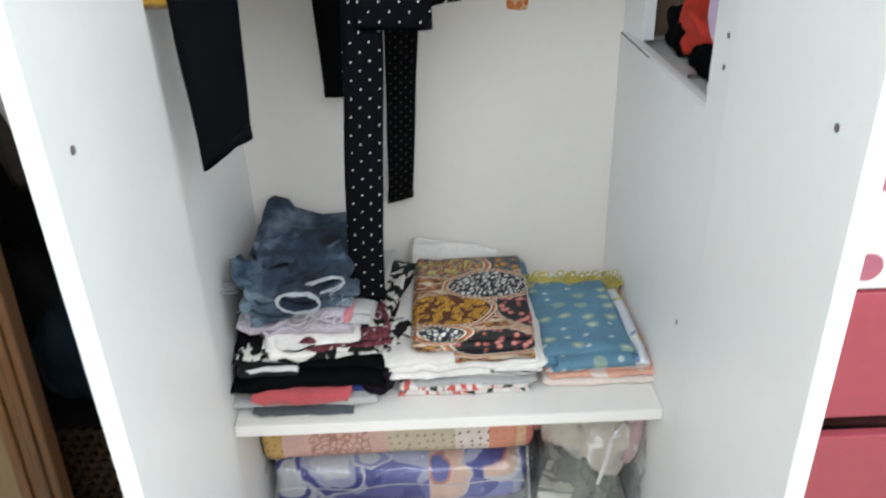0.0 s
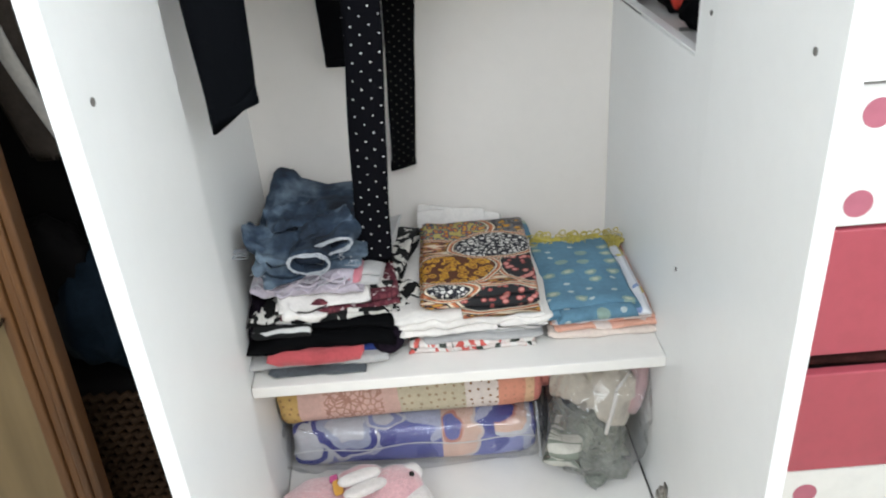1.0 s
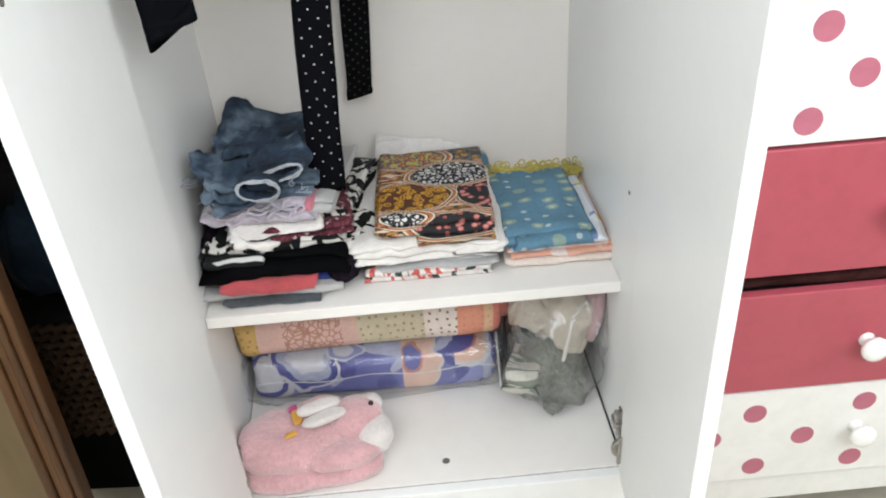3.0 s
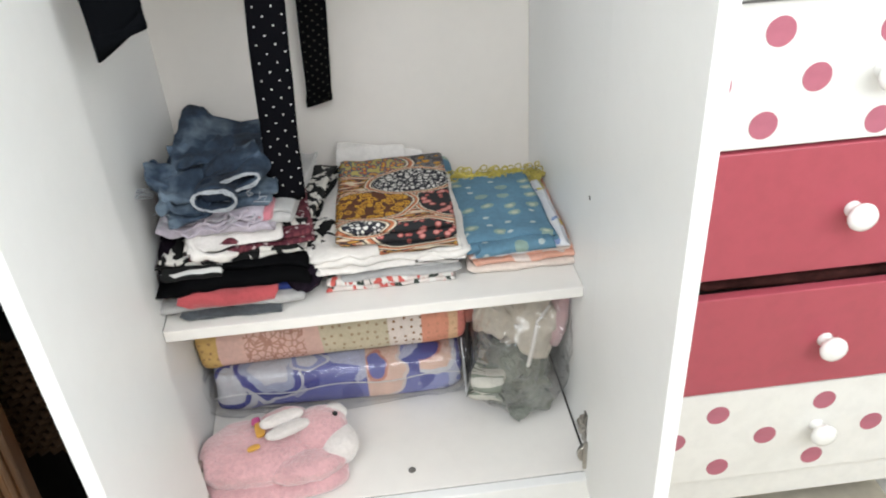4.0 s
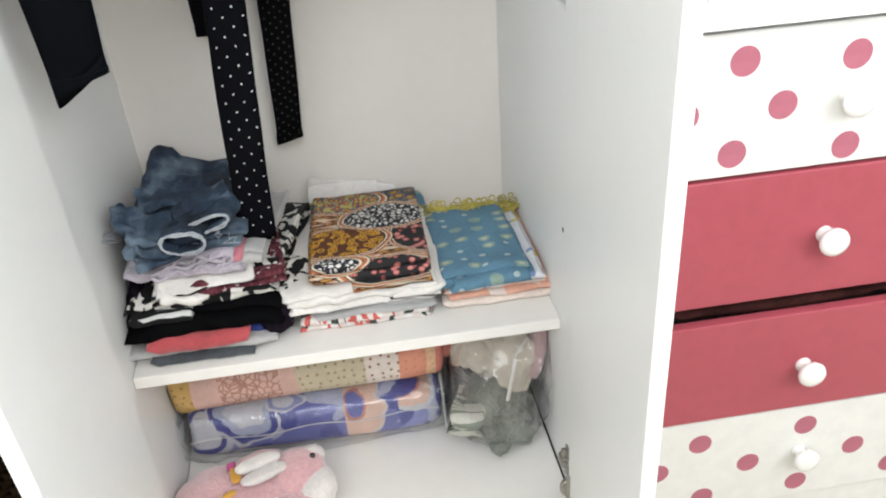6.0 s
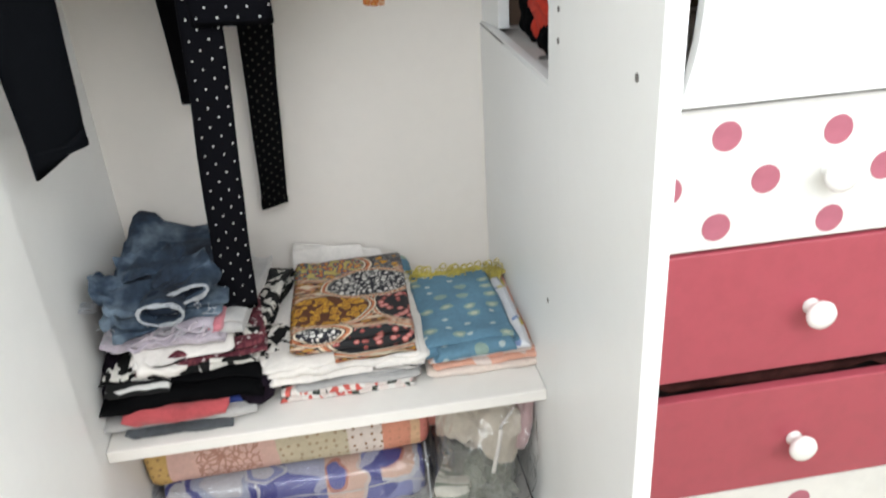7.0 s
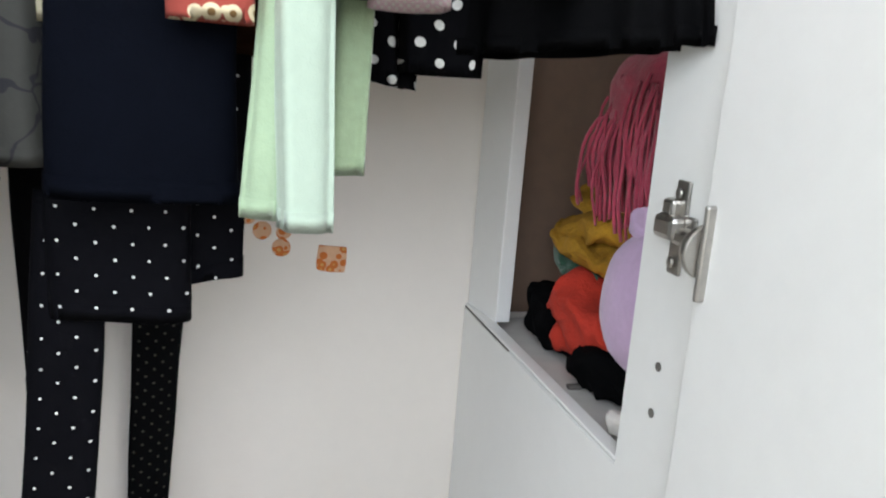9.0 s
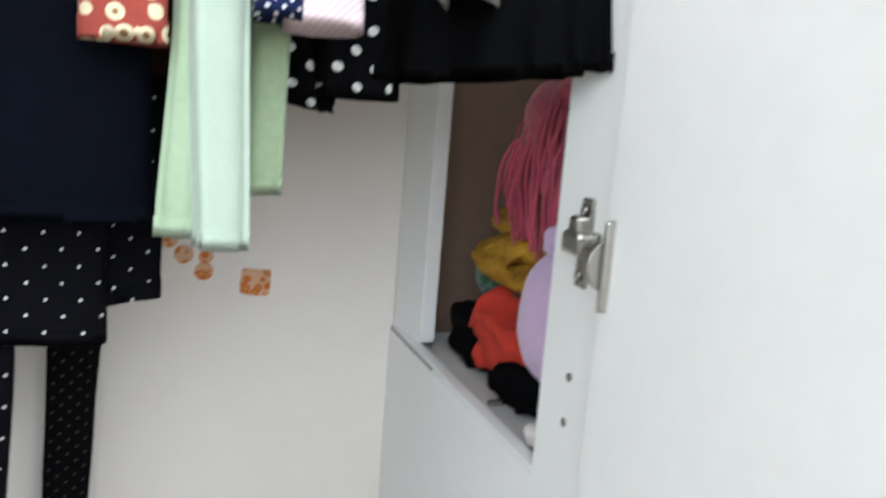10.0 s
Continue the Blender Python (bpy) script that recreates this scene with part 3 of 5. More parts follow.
bmesh.ops.bevel(bm, geom=bm.edges[:], offset=0.0015, segments=2, affect="EDGES")
part("cupboard_door", bm, WHITE, wardrobe, "closed white door with a curved grip edge")
part("cupboard_filler", board(0.62, 0.7105, -0.104, FX - 0.001, 0.917, TOP), WHITE, wardrobe)

# ---- beside the wardrobe ----
LEAN = 2.3


def leaning(ob):
    ob.matrix_basis = pose(-0.184, 0, 0.428, 0, LEAN, 0) @ pose(0.184, 0, -0.428)
    return ob


post = thing("wooden_cupboard", "old brown wooden cupboard with a tan door beside the wardrobe", "cupboard")
for x0, x1, dy in ((-0.23, -0.217, 0.0), (-0.2165, -0.2045, 0.004), (-0.204, -0.1955, 0.001), (-0.195, -0.184, 0.005)):
    leaning(part("frame_moulding", board(x0, x1, -0.135 + dy, -0.105, 0.02, 1.5, 0.0025), BROWN, post))
leaning(part("door_panel", board(-0.62, -0.231, -0.128, -0.112, 0.02, 1.5, 0.002), TAN, post, "tan wooden door panel"))
catch = part("catch", lathe([(0.006, 0), (0.006, -0.003), (0.003, -0.005)], 14), plain("worn_cream_plastic", (0.45, 0.38, 0.28)), post, "small pale catch")
catch.matrix_basis = pose(-0.205, -0.135, 0.803)
c = Cloth()
c.strand([(-0.243 + 0.004 * math.sin(k * 1.1), -0.14, 0.77 - 0.011 * k) for k in range(10)], 0.0028)
c.strand([(-0.243 + 0.005 * k, -0.139, 0.72 - 0.006 * k + 0.0012 * k * k) for k in range(7)], 0.002)
c.done("hanging_cord", BLACKISH, None, "dark knotted cord hanging on a cupboard door", "cord")
# made-up black mass with a cord, added to keep this space dark
bag = thing("dark_side_filler", "added black cloth mass that darkens the space beside the wardrobe", "bag")
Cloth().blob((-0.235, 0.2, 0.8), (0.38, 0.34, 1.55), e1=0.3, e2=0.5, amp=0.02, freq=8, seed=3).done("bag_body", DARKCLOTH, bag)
Cloth().strand([(-0.15 + 0.004 * math.sin(k * 0.7), 0.032, 1.5 - 0.09 * k) for k in range(16)], 0.004).done("zip", BLACKISH, bag)
coat = thing("grey_coat", "dark taupe coat with a pale piped edge", "clothes")
Cloth().hang([(1.5, -0.165, 0.01, 0.05, 0.03, 0), (1.05, -0.185, 0.0, 0.045, 0.03, 0), (0.87, -0.16, 0.0, 0.03, 0.02, 0)], pleats=4, amp=0.008, seed=2.4).done("cloth", plain("taupe_cloth", (0.035, 0.028, 0.023), 0.95, 0.3, 500, 1.2), coat)
Cloth().hang([(1.5, -0.21, -0.035, 0.009, 0.004, 0), (1.12, -0.19, -0.035, 0.009, 0.004, 0), (1.0, -0.165, -0.035, 0.010, 0.004, 0), (0.9, -0.135, -0.035, 0.008, 0.004, 0)], seed=5.1, nv=24).done("facing", plain("pale_grey_webbing", (0.26, 0.24, 0.215), 0.9, 0.2), coat, "pale grey facing")
sack2 = thing("dark_blue_bag", "dark blue crumpled cloth bag in the shade", "bag")
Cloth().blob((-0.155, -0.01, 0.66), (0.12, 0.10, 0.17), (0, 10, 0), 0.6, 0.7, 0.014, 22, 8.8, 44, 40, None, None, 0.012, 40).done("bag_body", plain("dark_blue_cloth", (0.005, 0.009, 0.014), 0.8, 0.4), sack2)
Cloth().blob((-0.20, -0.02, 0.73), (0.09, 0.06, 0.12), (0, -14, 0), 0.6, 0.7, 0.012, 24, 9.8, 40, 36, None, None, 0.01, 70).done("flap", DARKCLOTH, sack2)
basket = thing("wicker_basket", "brown woven wicker basket standing in the shade", "basket")
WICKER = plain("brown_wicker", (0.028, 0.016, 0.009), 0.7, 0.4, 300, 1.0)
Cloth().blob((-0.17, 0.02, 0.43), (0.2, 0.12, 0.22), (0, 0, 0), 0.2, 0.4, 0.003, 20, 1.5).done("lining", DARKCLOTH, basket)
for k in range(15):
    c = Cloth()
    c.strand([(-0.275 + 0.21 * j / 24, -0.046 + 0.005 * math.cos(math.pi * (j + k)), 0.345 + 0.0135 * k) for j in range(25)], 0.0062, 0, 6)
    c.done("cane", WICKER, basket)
scrap = Cloth().blob((-0.253, -0.07, 0.378), (0.03, 0.02, 0.0015), (25, 12, 20), 0.2, 0.5, 0.002, 30, 3.0)
scrap.done("paper_scrap", CREAMW, None, "torn white scrap of paper on a basket", "paper")

# ---- cloths ----
def denim(name):
    m, nt, b = nodes_of(name, 0.92)
    vec = coords(nt)
    fade = noise_tex(nt, vec, 13.0, 4.0, 0.6)
    c = ramp(nt, fade, [(0.36, (0.007, 0.013, 0.025)), (0.5, (0.022, 0.042, 0.075)), (0.66, (0.14, 0.19, 0.245))])
    finish(nt, b, c, vec, 0.25, 700, 1.0)
    return m


DENIM = denim("faded_denim")
# dark blue for the shade in a slit and a leg opening
FOLD_SHADE = plain("dark_fold_shade", (0.03, 0.04, 0.06), 0.9, 0.3)
FRAY = plain("frayed_white_cotton", (0.40, 0.42, 0.45), 0.95, 0.35, 600, 1.0)
LILAC = plain("pale_lilac_cotton", (0.50, 0.44, 0.50), 0.9, 0.25, 700, 1.0)
WHITEC = plain("white_cotton", (0.80, 0.755, 0.71), 0.9, 0.12, 700, 0.8)
BLACKC = plain("black_cotton", (0.0035, 0.0035, 0.004))
GREYC = plain("light_grey_cotton", (0.44, 0.43, 0.42))
DGREY = plain("dark_grey_knit", (0.07, 0.08, 0.09), 0.95, 0.4, 400, 1.2)
REDC = plain("coral_red_cotton", (0.50, 0.08, 0.09), 0.9, 0.2, 600, 1.0)
ROSE = plain("rose_cotton", (0.55, 0.18, 0.22))
PLUM = plain("black_plum_fur", (0.016, 0.011, 0.018), 0.95, 0.5, 300, 3.0)
GOLD = plain("gold_braid", (0.5, 0.4, 0.12), 0.6)
MAROON = cells("maroon_print", [(0.0, (0.09, 0.02, 0.03)), (0.55, (0.15, 0.04, 0.05)), (0.9, (0.5, 0.4, 0.4))], 190, distort=0.01)
BW = cells("black_white_print", [(0.0, (0.008, 0.008, 0.008)), (0.58, (0.70, 0.67, 0.62)), (0.85, (0.01, 0.01, 0.01))], 95, distort=0.025)
STRIPED = cells("striped_print", [(0.0, (0.65, 0.64, 0.62)), (0.5, (0.012, 0.012, 0.012))], 60, squash=(0.15, 2.0, 1))
BLUEP = cells("blue_print", [(0.0, (0.03, 0.05, 0.2)), (0.5, (0.6, 0.6, 0.6)), (0.7, (0.02, 0.03, 0.12))], 170, distort=0.02)
FLORAL = cells("coral_flower_print", [(0.0, (0.70, 0.62, 0.58)), (0.45, (0.60, 0.12, 0.10)), (0.65, (0.75, 0.72, 0.68)), (0.85, (0.05, 0.06, 0.05))], 120, distort=0.02)
PEACH = cells("peach_print", [(0.0, (0.70, 0.36, 0.26)), (0.5, (0.74, 0.40, 0.30)), (0.75, (0.72, 0.60, 0.54))], 30, distort=0.05)
CREAM = plain("cream_cotton", (0.76, 0.64, 0.56), 0.9, 0.15)
PALEBLUE = cells("white_blue_print", [(0.0, (0.70, 0.71, 0.75)), (0.62, (0.74, 0.74, 0.76)), (0.86, (0.25, 0.33, 0.55)), (0.93, (0.6, 0.5, 0.12))], 70, distort=0.03)
YELLOWL = plain("yellow_lace", (0.62, 0.50, 0.10), 0.95, 0.4, 500, 1.5)


def paisley(name):
    """Large leaf fields, each with its own small motif, ringed by black, cream and rust bands."""
    m, nt, b = nodes_of(name, 0.85)
    # the cloth lies flat; its front fold carries the pattern on downwards
    sep = nt.nodes.new("ShaderNodeSeparateXYZ")
    nt.links.new(coords(nt), sep.inputs[0])
    join = nt.nodes.new("ShaderNodeCombineXYZ")
    nt.links.new(sep.outputs[0], join.inputs[0])
    nt.links.new(op(nt, "ADD", sep.outputs[1], sep.outputs[2]), join.inputs[1])
    uv = join.outputs[0]
    n = nt.nodes.new("ShaderNodeTexNoise")
    n.inputs["Scale"].default_value = 14.0
    nt.links.new(uv, n.inputs["Vector"])
    soft = vop(nt, "ADD", uv, vop(nt, "MULTIPLY", vop(nt, "SUBTRACT", n.outputs["Color"], (0.5, 0.5, 0.5)), (0.022, 0.022, 0)))

    def voronoi(scale, feature="F1", squash=(1, 1, 1)):
        v = nt.nodes.new("ShaderNodeTexVoronoi")
        v.feature = feature
        v.inputs["Scale"].default_value = scale
        nt.links.new(vop(nt, "MULTIPLY", uv, squash), v.inputs["Vector"])
        return v.outputs["Distance"]
    small, petal = voronoi(120.0, "DISTANCE_TO_EDGE"), voronoi(84.0)
    lattice = ramp(nt, small, [(0.0, (0.012, 0.012, 0.02)), (0.15, (0.70, 0.68, 0.64)), (0.42, (0.02, 0.02, 0.03))], True)
    gold = ramp(nt, petal, [(0.0, (0.10, 0.03, 0.01)), (0.14, (0.55, 0.26, 0.02)), (0.36, (0.14, 0.04, 0.01)), (0.46, (0.60, 0.31, 0.03)), (0.6, (0.10, 0.03, 0.01))], True)
    dark = ramp(nt, petal, [(0.0, (0.62, 0.25, 0.22)), (0.3, (0.35, 0.08, 0.07)), (0.42, (0.012, 0.012, 0.014))], True)
    slate = ramp(nt, voronoi(60.0, "F1", (1, 1.5, 1)), [(0.0, (0.55, 0.26, 0.03)), (0.34, (0.03, 0.03, 0.035)), (0.42, (0.17, 0.16, 0.16)), (0.62, (0.07, 0.065, 0.07))], True)
    hatch = ramp(nt, voronoi(125.0, "F1", (1, 0.8, 1)), [(0.0, (0.62, 0.33, 0.04)), (0.3, (0.42, 0.10, 0.05)), (0.46, (0.07, 0.11, 0.15)), (0.66, (0.5, 0.4, 0.12))], True)
    lift = SHELF + 0.098
    fields = ((dark, 0.37, 0.045, 0.06, 0.022), (slate, 0.40, 0.272, 0.056, 0.032), (hatch, 0.296, 0.262, 0.07, 0.036), (dark, 0.424, 0.128, 0.046, 0.048), (gold, 0.302, 0.126, 0.064, 0.042), (lattice, 0.372, 0.198, 0.062, 0.04), (lattice, 0.293, 0.066, 0.03, 0.015))
    c = ramp(nt, voronoi(60.0, "F1", (0.5, 2.4, 1)), [(0.0, (0.015, 0.012, 0.015)), (0.22, (0.50, 0.25, 0.04)), (0.36, (0.015, 0.012, 0.015)), (0.5, (0.42, 0.13, 0.06)), (0.62, (0.62, 0.52, 0.38))], True)
    for fill, u, v, ru, rv in fields:
        p = vop(nt, "MULTIPLY", vop(nt, "SUBTRACT", soft, (u, v + lift, 0)), (1 / ru, 1 / rv, 0))
        d = op(nt, "MULTIPLY", op(nt, "SUBTRACT", vop(nt, "LENGTH", p), 1.0), rv)
        band = ramp(nt, op(nt, "MULTIPLY", d, 100.0), [(0.0, (0.015, 0.012, 0.015)), (0.1, (0.70, 0.60, 0.46)), (0.28, (0.015, 0.012, 0.015)), (0.36, (0.50, 0.16, 0.07)), (0.62, (0.70, 0.60, 0.46)), (0.78, (0.015, 0.012, 0.015))], True)
        c = mix(nt, op(nt, "LESS_THAN", d, 0.0088), c, band)
        c = mix(nt, op(nt, "LESS_THAN", d, 0.0), c, fill)
    finish(nt, b, c, coords(nt), 0.15)
    return m


def flowered(name):
    """Blue cotton with pale leaf motifs of two sizes."""
    m, nt, b = nodes_of(name, 0.9)
    uv = vop(nt, "MULTIPLY", coords(nt, "UV"), (0.8, 1.15, 1))
    v = nt.nodes.new("ShaderNodeTexVoronoi")
    v.inputs["Scale"].default_value, v.inputs["Randomness"].default_value = 34, 0.7
    v.voronoi_dimensions = "2D"
    nt.links.new(uv, v.inputs["Vector"])
    sep = nt.nodes.new("ShaderNodeSeparateColor")
    nt.links.new(v.outputs["Color"], sep.inputs[0])
    size = op(nt, "ADD", 0.13, op(nt, "MULTIPLY", op(nt, "GREATER_THAN", sep.outputs[0], 0.55), 0.15))
    inside = op(nt, "LESS_THAN", v.outputs["Distance"], size)
    heart = op(nt, "LESS_THAN", v.outputs["Distance"], op(nt, "MULTIPLY", size, 0.5))
    leaf = mix(nt, op(nt, "GREATER_THAN", sep.outputs[0], 0.55), (0.48, 0.55, 0.55), (0.27, 0.37, 0.32))
    c = mix(nt, inside, (0.115, 0.24, 0.335), leaf)
    c = mix(nt, op(nt, "MULTIPLY", heart, op(nt, "GREATER_THAN", sep.outputs[0], 0.7)), c, (0.50, 0.52, 0.40))
    finish(nt, b, c, coords(nt), 0.2, 600, 0.8)
    return m


def patchwork(name):
    """A blanket printed in fields along its length."""
    m, nt, b = nodes_of(name, 0.9)
    uv = coords(nt, "UV")
    sep = nt.nodes.new("ShaderNodeSeparateXYZ")
    nt.links.new(uv, sep.inputs[0])
    n = noise_tex(nt, uv, 18.0)
    run = op(nt, "ADD", op(nt, "MULTIPLY", op(nt, "ADD", sep.outputs[0], 0.2225), 2.247), op(nt, "MULTIPLY", op(nt, "SUBTRACT", n, 0.5), 0.012))
    c = ramp(nt, run, [(0.0, (0.62, 0.40, 0.14)), (0.085, (0.72, 0.47, 0.40)), (0.46, (0.60, 0.52, 0.37)), (0.71, (0.76, 0.66, 0.60)), (0.83, (0.72, 0.30, 0.20)), (0.93, (0.74, 0.46, 0.28)), (0.965, (0.66, 0.22, 0.18))], True)
    v = nt.nodes.new("ShaderNodeTexVoronoi")
    v.inputs["Scale"].default_value, v.inputs["Randomness"].default_value = 70, 0.5
    v.voronoi_dimensions = "2D"
    nt.links.new(uv, v.inputs["Vector"])
    marks = op(nt, "LESS_THAN", v.outputs["Distance"], 0.17)
    where = ramp(nt, run, [(0.0, (0.8,) * 3), (0.085, (0.0,) * 3), (0.46, (0.7,) * 3), (0.71, (1,) * 3), (0.83, (0.25,) * 3)], True)
    c = mix(nt, op(nt, "MULTIPLY", marks, where), c, (0.30, 0.16, 0.08))
    v2 = nt.nodes.new("ShaderNodeTexVoronoi")
    v2.feature = "DISTANCE_TO_EDGE"
    v2.inputs["Scale"].default_value = 95
    nt.links.new(uv, v2.inputs["Vector"])
    patch = op(nt, "MULTIPLY", op(nt, "LESS_THAN", v2.outputs["Distance"], 0.1), op(nt, "LESS_THAN", op(nt, "ABSOLUTE", op(nt, "SUBTRACT", run, 0.29)), 0.11))
    c = mix(nt, op(nt, "MULTIPLY", patch, 0.8), c, (0.42, 0.20, 0.14))
    finish(nt, b, c, coords(nt), 0.14, 500, 1.0)
    return m


def purple_print(name):
    m, nt, b = nodes_of(name, 0.8)
    sep = nt.nodes.new("ShaderNodeSeparateXYZ")
    nt.links.new(coords(nt), sep.inputs[0])
    join = nt.nodes.new("ShaderNodeCombineXYZ")
    nt.links.new(sep.outputs[0], join.inputs[0])
    nt.links.new(op(nt, "ADD", sep.outputs[1], sep.outputs[2]), join.inputs[1])
    n = nt.nodes.new("ShaderNodeTexNoise")
    n.inputs["Scale"].default_value = 13.0
    nt.links.new(join.outputs[0], n.inputs["Vector"])
    w = vop(nt, "ADD", join.outputs[0], vop(nt, "MULTIPLY", vop(nt, "SUBTRACT", n.outputs["Color"], (0.5, 0.5, 0.5)), (0.07, 0.07, 0)))
    blue, deep, white, peach, rust = (0.15, 0.165, 0.42), (0.075, 0.085, 0.30), (0.60, 0.60, 0.64), (0.74, 0.50, 0.40), (0.58, 0.24, 0.19)
    v = nt.nodes.new("ShaderNodeTexVoronoi")
    v.inputs["Scale"].default_value = 26.0
    nt.links.new(w, v.inputs["Vector"])
    pick = nt.nodes.new("ShaderNodeSeparateColor")
    nt.links.new(v.outputs["Color"], pick.inputs[0])
    c = ramp(nt, pick.outputs[0], [(0.0, blue), (0.45, deep), (0.6, (0.26, 0.28, 0.54)), (0.8, (0.45, 0.46, 0.60))], True)
    v2 = nt.nodes.new("ShaderNodeTexVoronoi")
    v2.inputs["Scale"].default_value = 120.0
    nt.links.new(vop(nt, "MULTIPLY", w, (0.5, 1.6, 1)), v2.inputs["Vector"])
    c = mix(nt, op(nt, "MULTIPLY", op(nt, "LESS_THAN", v2.outputs["Distance"], 0.16), 0.7), c, (0.42, 0.42, 0.55))

    def ring(u, s, ru, rs, stops):
        p = vop(nt, "MULTIPLY", vop(nt, "SUBTRACT", w, (u, s, 0)), (1 / ru, 1 / rs, 0))
        d = vop(nt, "LENGTH", p)
        return ramp(nt, d, stops, True), op(nt, "LESS_THAN", d, 1.0)
    for u, s_, ru, rs, stops in ((0.03, 0.40, 0.05, 0.06, [(0.0, white), (0.6, deep), (0.8, white)]), (0.105, 0.425, 0.06, 0.07, [(0.0, white), (0.5, (0.42, 0.45, 0.58)), (0.7, deep), (0.9, white)]),
                                 (0.165, 0.45, 0.035, 0.03, [(0.0, white), (0.6, (0.3, 0.33, 0.55)), (0.85, white)]),
                                 (0.285, 0.41, 0.05, 0.075, [(0.0, blue), (0.42, rust), (0.5, peach), (0.9, (0.66, 0.56, 0.52))]), (0.375, 0.43, 0.055, 0.06, [(0.0, deep), (0.4, rust), (0.48, peach), (0.86, white)])):
        col, inside = ring(u, s_, ru, rs, stops)
        cutx = op(nt, "GREATER_THAN", sep.outputs[0], u - 0.02 if u > 0.2 else -1.0)
        c = mix(nt, op(nt, "MULTIPLY", inside, cutx), c, col)
    finish(nt, b, c, coords(nt), 0.15)
    return m


PAISLEY, BLUEC, ROLLP, PURPLE = paisley("paisley_print"), flowered("blue_flowered_cotton"), patchwork("patchwork_print"), purple_print("purple_print")
base = SHELF


def folded(name, label, material, at, size, layers, seed, turn=0.0, amp=0.005, bend=None, group="folded clothes", spread=0.007):
    """A folded garment: several soft creased layers on one another, uneven at their edges."""
    c = Cloth().sheet(at, size, layers + 1, turn, seed, amp, spread, bend=bend)
    return c.done(name, material, None, label, "clothes", group)


def hem(c, at, length, wave, radius, seed, turn=0.0, rise=0.0):
    """A gathered edge: a wavy cord along the front of a garment."""
    rng = random.Random(seed)
    pts = []
    for k in range(26):
        f = k / 25
        x = (f - 0.5) * length
        pts.append((at[0] + x * math.cos(radians(turn)), at[1] + x * math.sin(radians(turn)) + rng.uniform(-1, 1) * wave * 0.6, at[2] + rise * f + math.sin(f * 17 + seed) * wave + rng.uniform(-1, 1) * wave * 0.5))
    return c.strand(pts, radius)


# left pile, from the bottom up
folded("folded_knit_trousers", "dark grey knitted trousers folded at the bottom", DGREY, (0.098, 0.145, base), (0.14, 0.24, 0.013), 1, 1)
folded("folded_grey_shirt", "light grey folded shirt with dark trim", GREYC, (0.10, 0.155, base + 0.011), (0.205, 0.25, 0.012), 1, 2, amp=0.006)
folded("folded_blue_print", "blue and white printed folded garment", BLUEP, (0.14, 0.16, base + 0.022), (0.12, 0.24, 0.014), 1, 41, turn=-3)
folded("folded_red_shorts", "coral red rolled shorts in a pile", REDC, (0.09, 0.145, base + 0.022), (0.125, 0.235, 0.024), 1, 3, turn=4, amp=0.007)
jumper = thing("black_jumper", "black folded jumper with furry drooping sleeves", "clothes", "folded clothes")
Cloth().sheet((0.108, 0.16, base + 0.044), (0.205, 0.255, 0.034), 3, 1, 4.2, 0.006, 0.008, bend=lambda x, y: -0.014 * min(1.0, abs(x / 0.1)) ** 4).done("body", BLACKC, jumper)
Cloth().blob((0.008, 0.115, base + 0.054), (0.034, 0.14, 0.086), (0, 8, 4), 0.6, 0.7, 0.011, 26, 6.1, 40, 40).done("sleeve", PLUM, jumper, "furry black sleeve")
Cloth().blob((0.208, 0.10, base + 0.034), (0.05, 0.14, 0.05), (0, -24, -10), 0.6, 0.7, 0.013, 26, 7.1, 40, 40).done("sleeve", PLUM, jumper, "furry black sleeve")
c = Cloth()
hem(c, (0.105, 0.028, base + 0.05), 0.16, 0.0012, 0.0014, 3, 2, -0.006)
c.done("gold_piping", GOLD, jumper, "thin gold braid edge")
folded("folded_printed_blouse", "black blouse with white flowers folded in a pile", BW, (0.105, 0.165, base + 0.074), (0.195, 0.245, 0.018), 2, 5, amp=0.008, spread=0.01)
folded("folded_striped_top", "black and white striped folded top", STRIPED, (0.052, 0.155, base + 0.064), (0.075, 0.25, 0.014), 1, 45)
folded("folded_maroon_top", "maroon printed top folded in a pile", MAROON, (0.118, 0.16, base + 0.088), (0.16, 0.24, 0.022), 2, 6, turn=8, amp=0.008, spread=0.01)
vest = thing("white_vest", "white crumpled folded vest in a pile", "clothes", "folded clothes")
Cloth().sheet((0.098, 0.158, base + 0.106), (0.135, 0.235, 0.017), 2, 10, 7.3, 0.009, 0.01, sag=0.012).done("body", WHITEC, vest)
Cloth().blob((0.083, 0.048, base + 0.104), (0.07, 0.05, 0.016), (16, 10, 14), 0.5, 0.6, 0.007, 26, 7.8, 36, 30, None, None, 0.006, 40).done("drooping_corner", WHITEC, vest)
c = Cloth()
c.sheet((0.198, 0.19, base + 0.055), (0.07, 0.2, 0.05), 4, -12, 51.3, 0.01, 0.012)
c.blob((0.222, 0.12, base + 0.058), (0.05, 0.07, 0.03), (10, 20, 15), 0.5, 0.6, 0.01, 26, 52.2, 34, 30, None, None, 0.008, 30)
c.done("printed_scarf", BW, None, "black and white printed scarf on a pile", "clothes", "folded clothes")
folded("folded_white_singlet", "white and grey folded singlet beside jeans", GREYC, (0.187, 0.17, base + 0.118), (0.07, 0.2, 0.02), 2, 53, turn=-8, amp=0.008, spread=0.008)
shorts = thing("lilac_shorts", "pale lilac folded shorts with gathered hems", "clothes", "folded clothes")
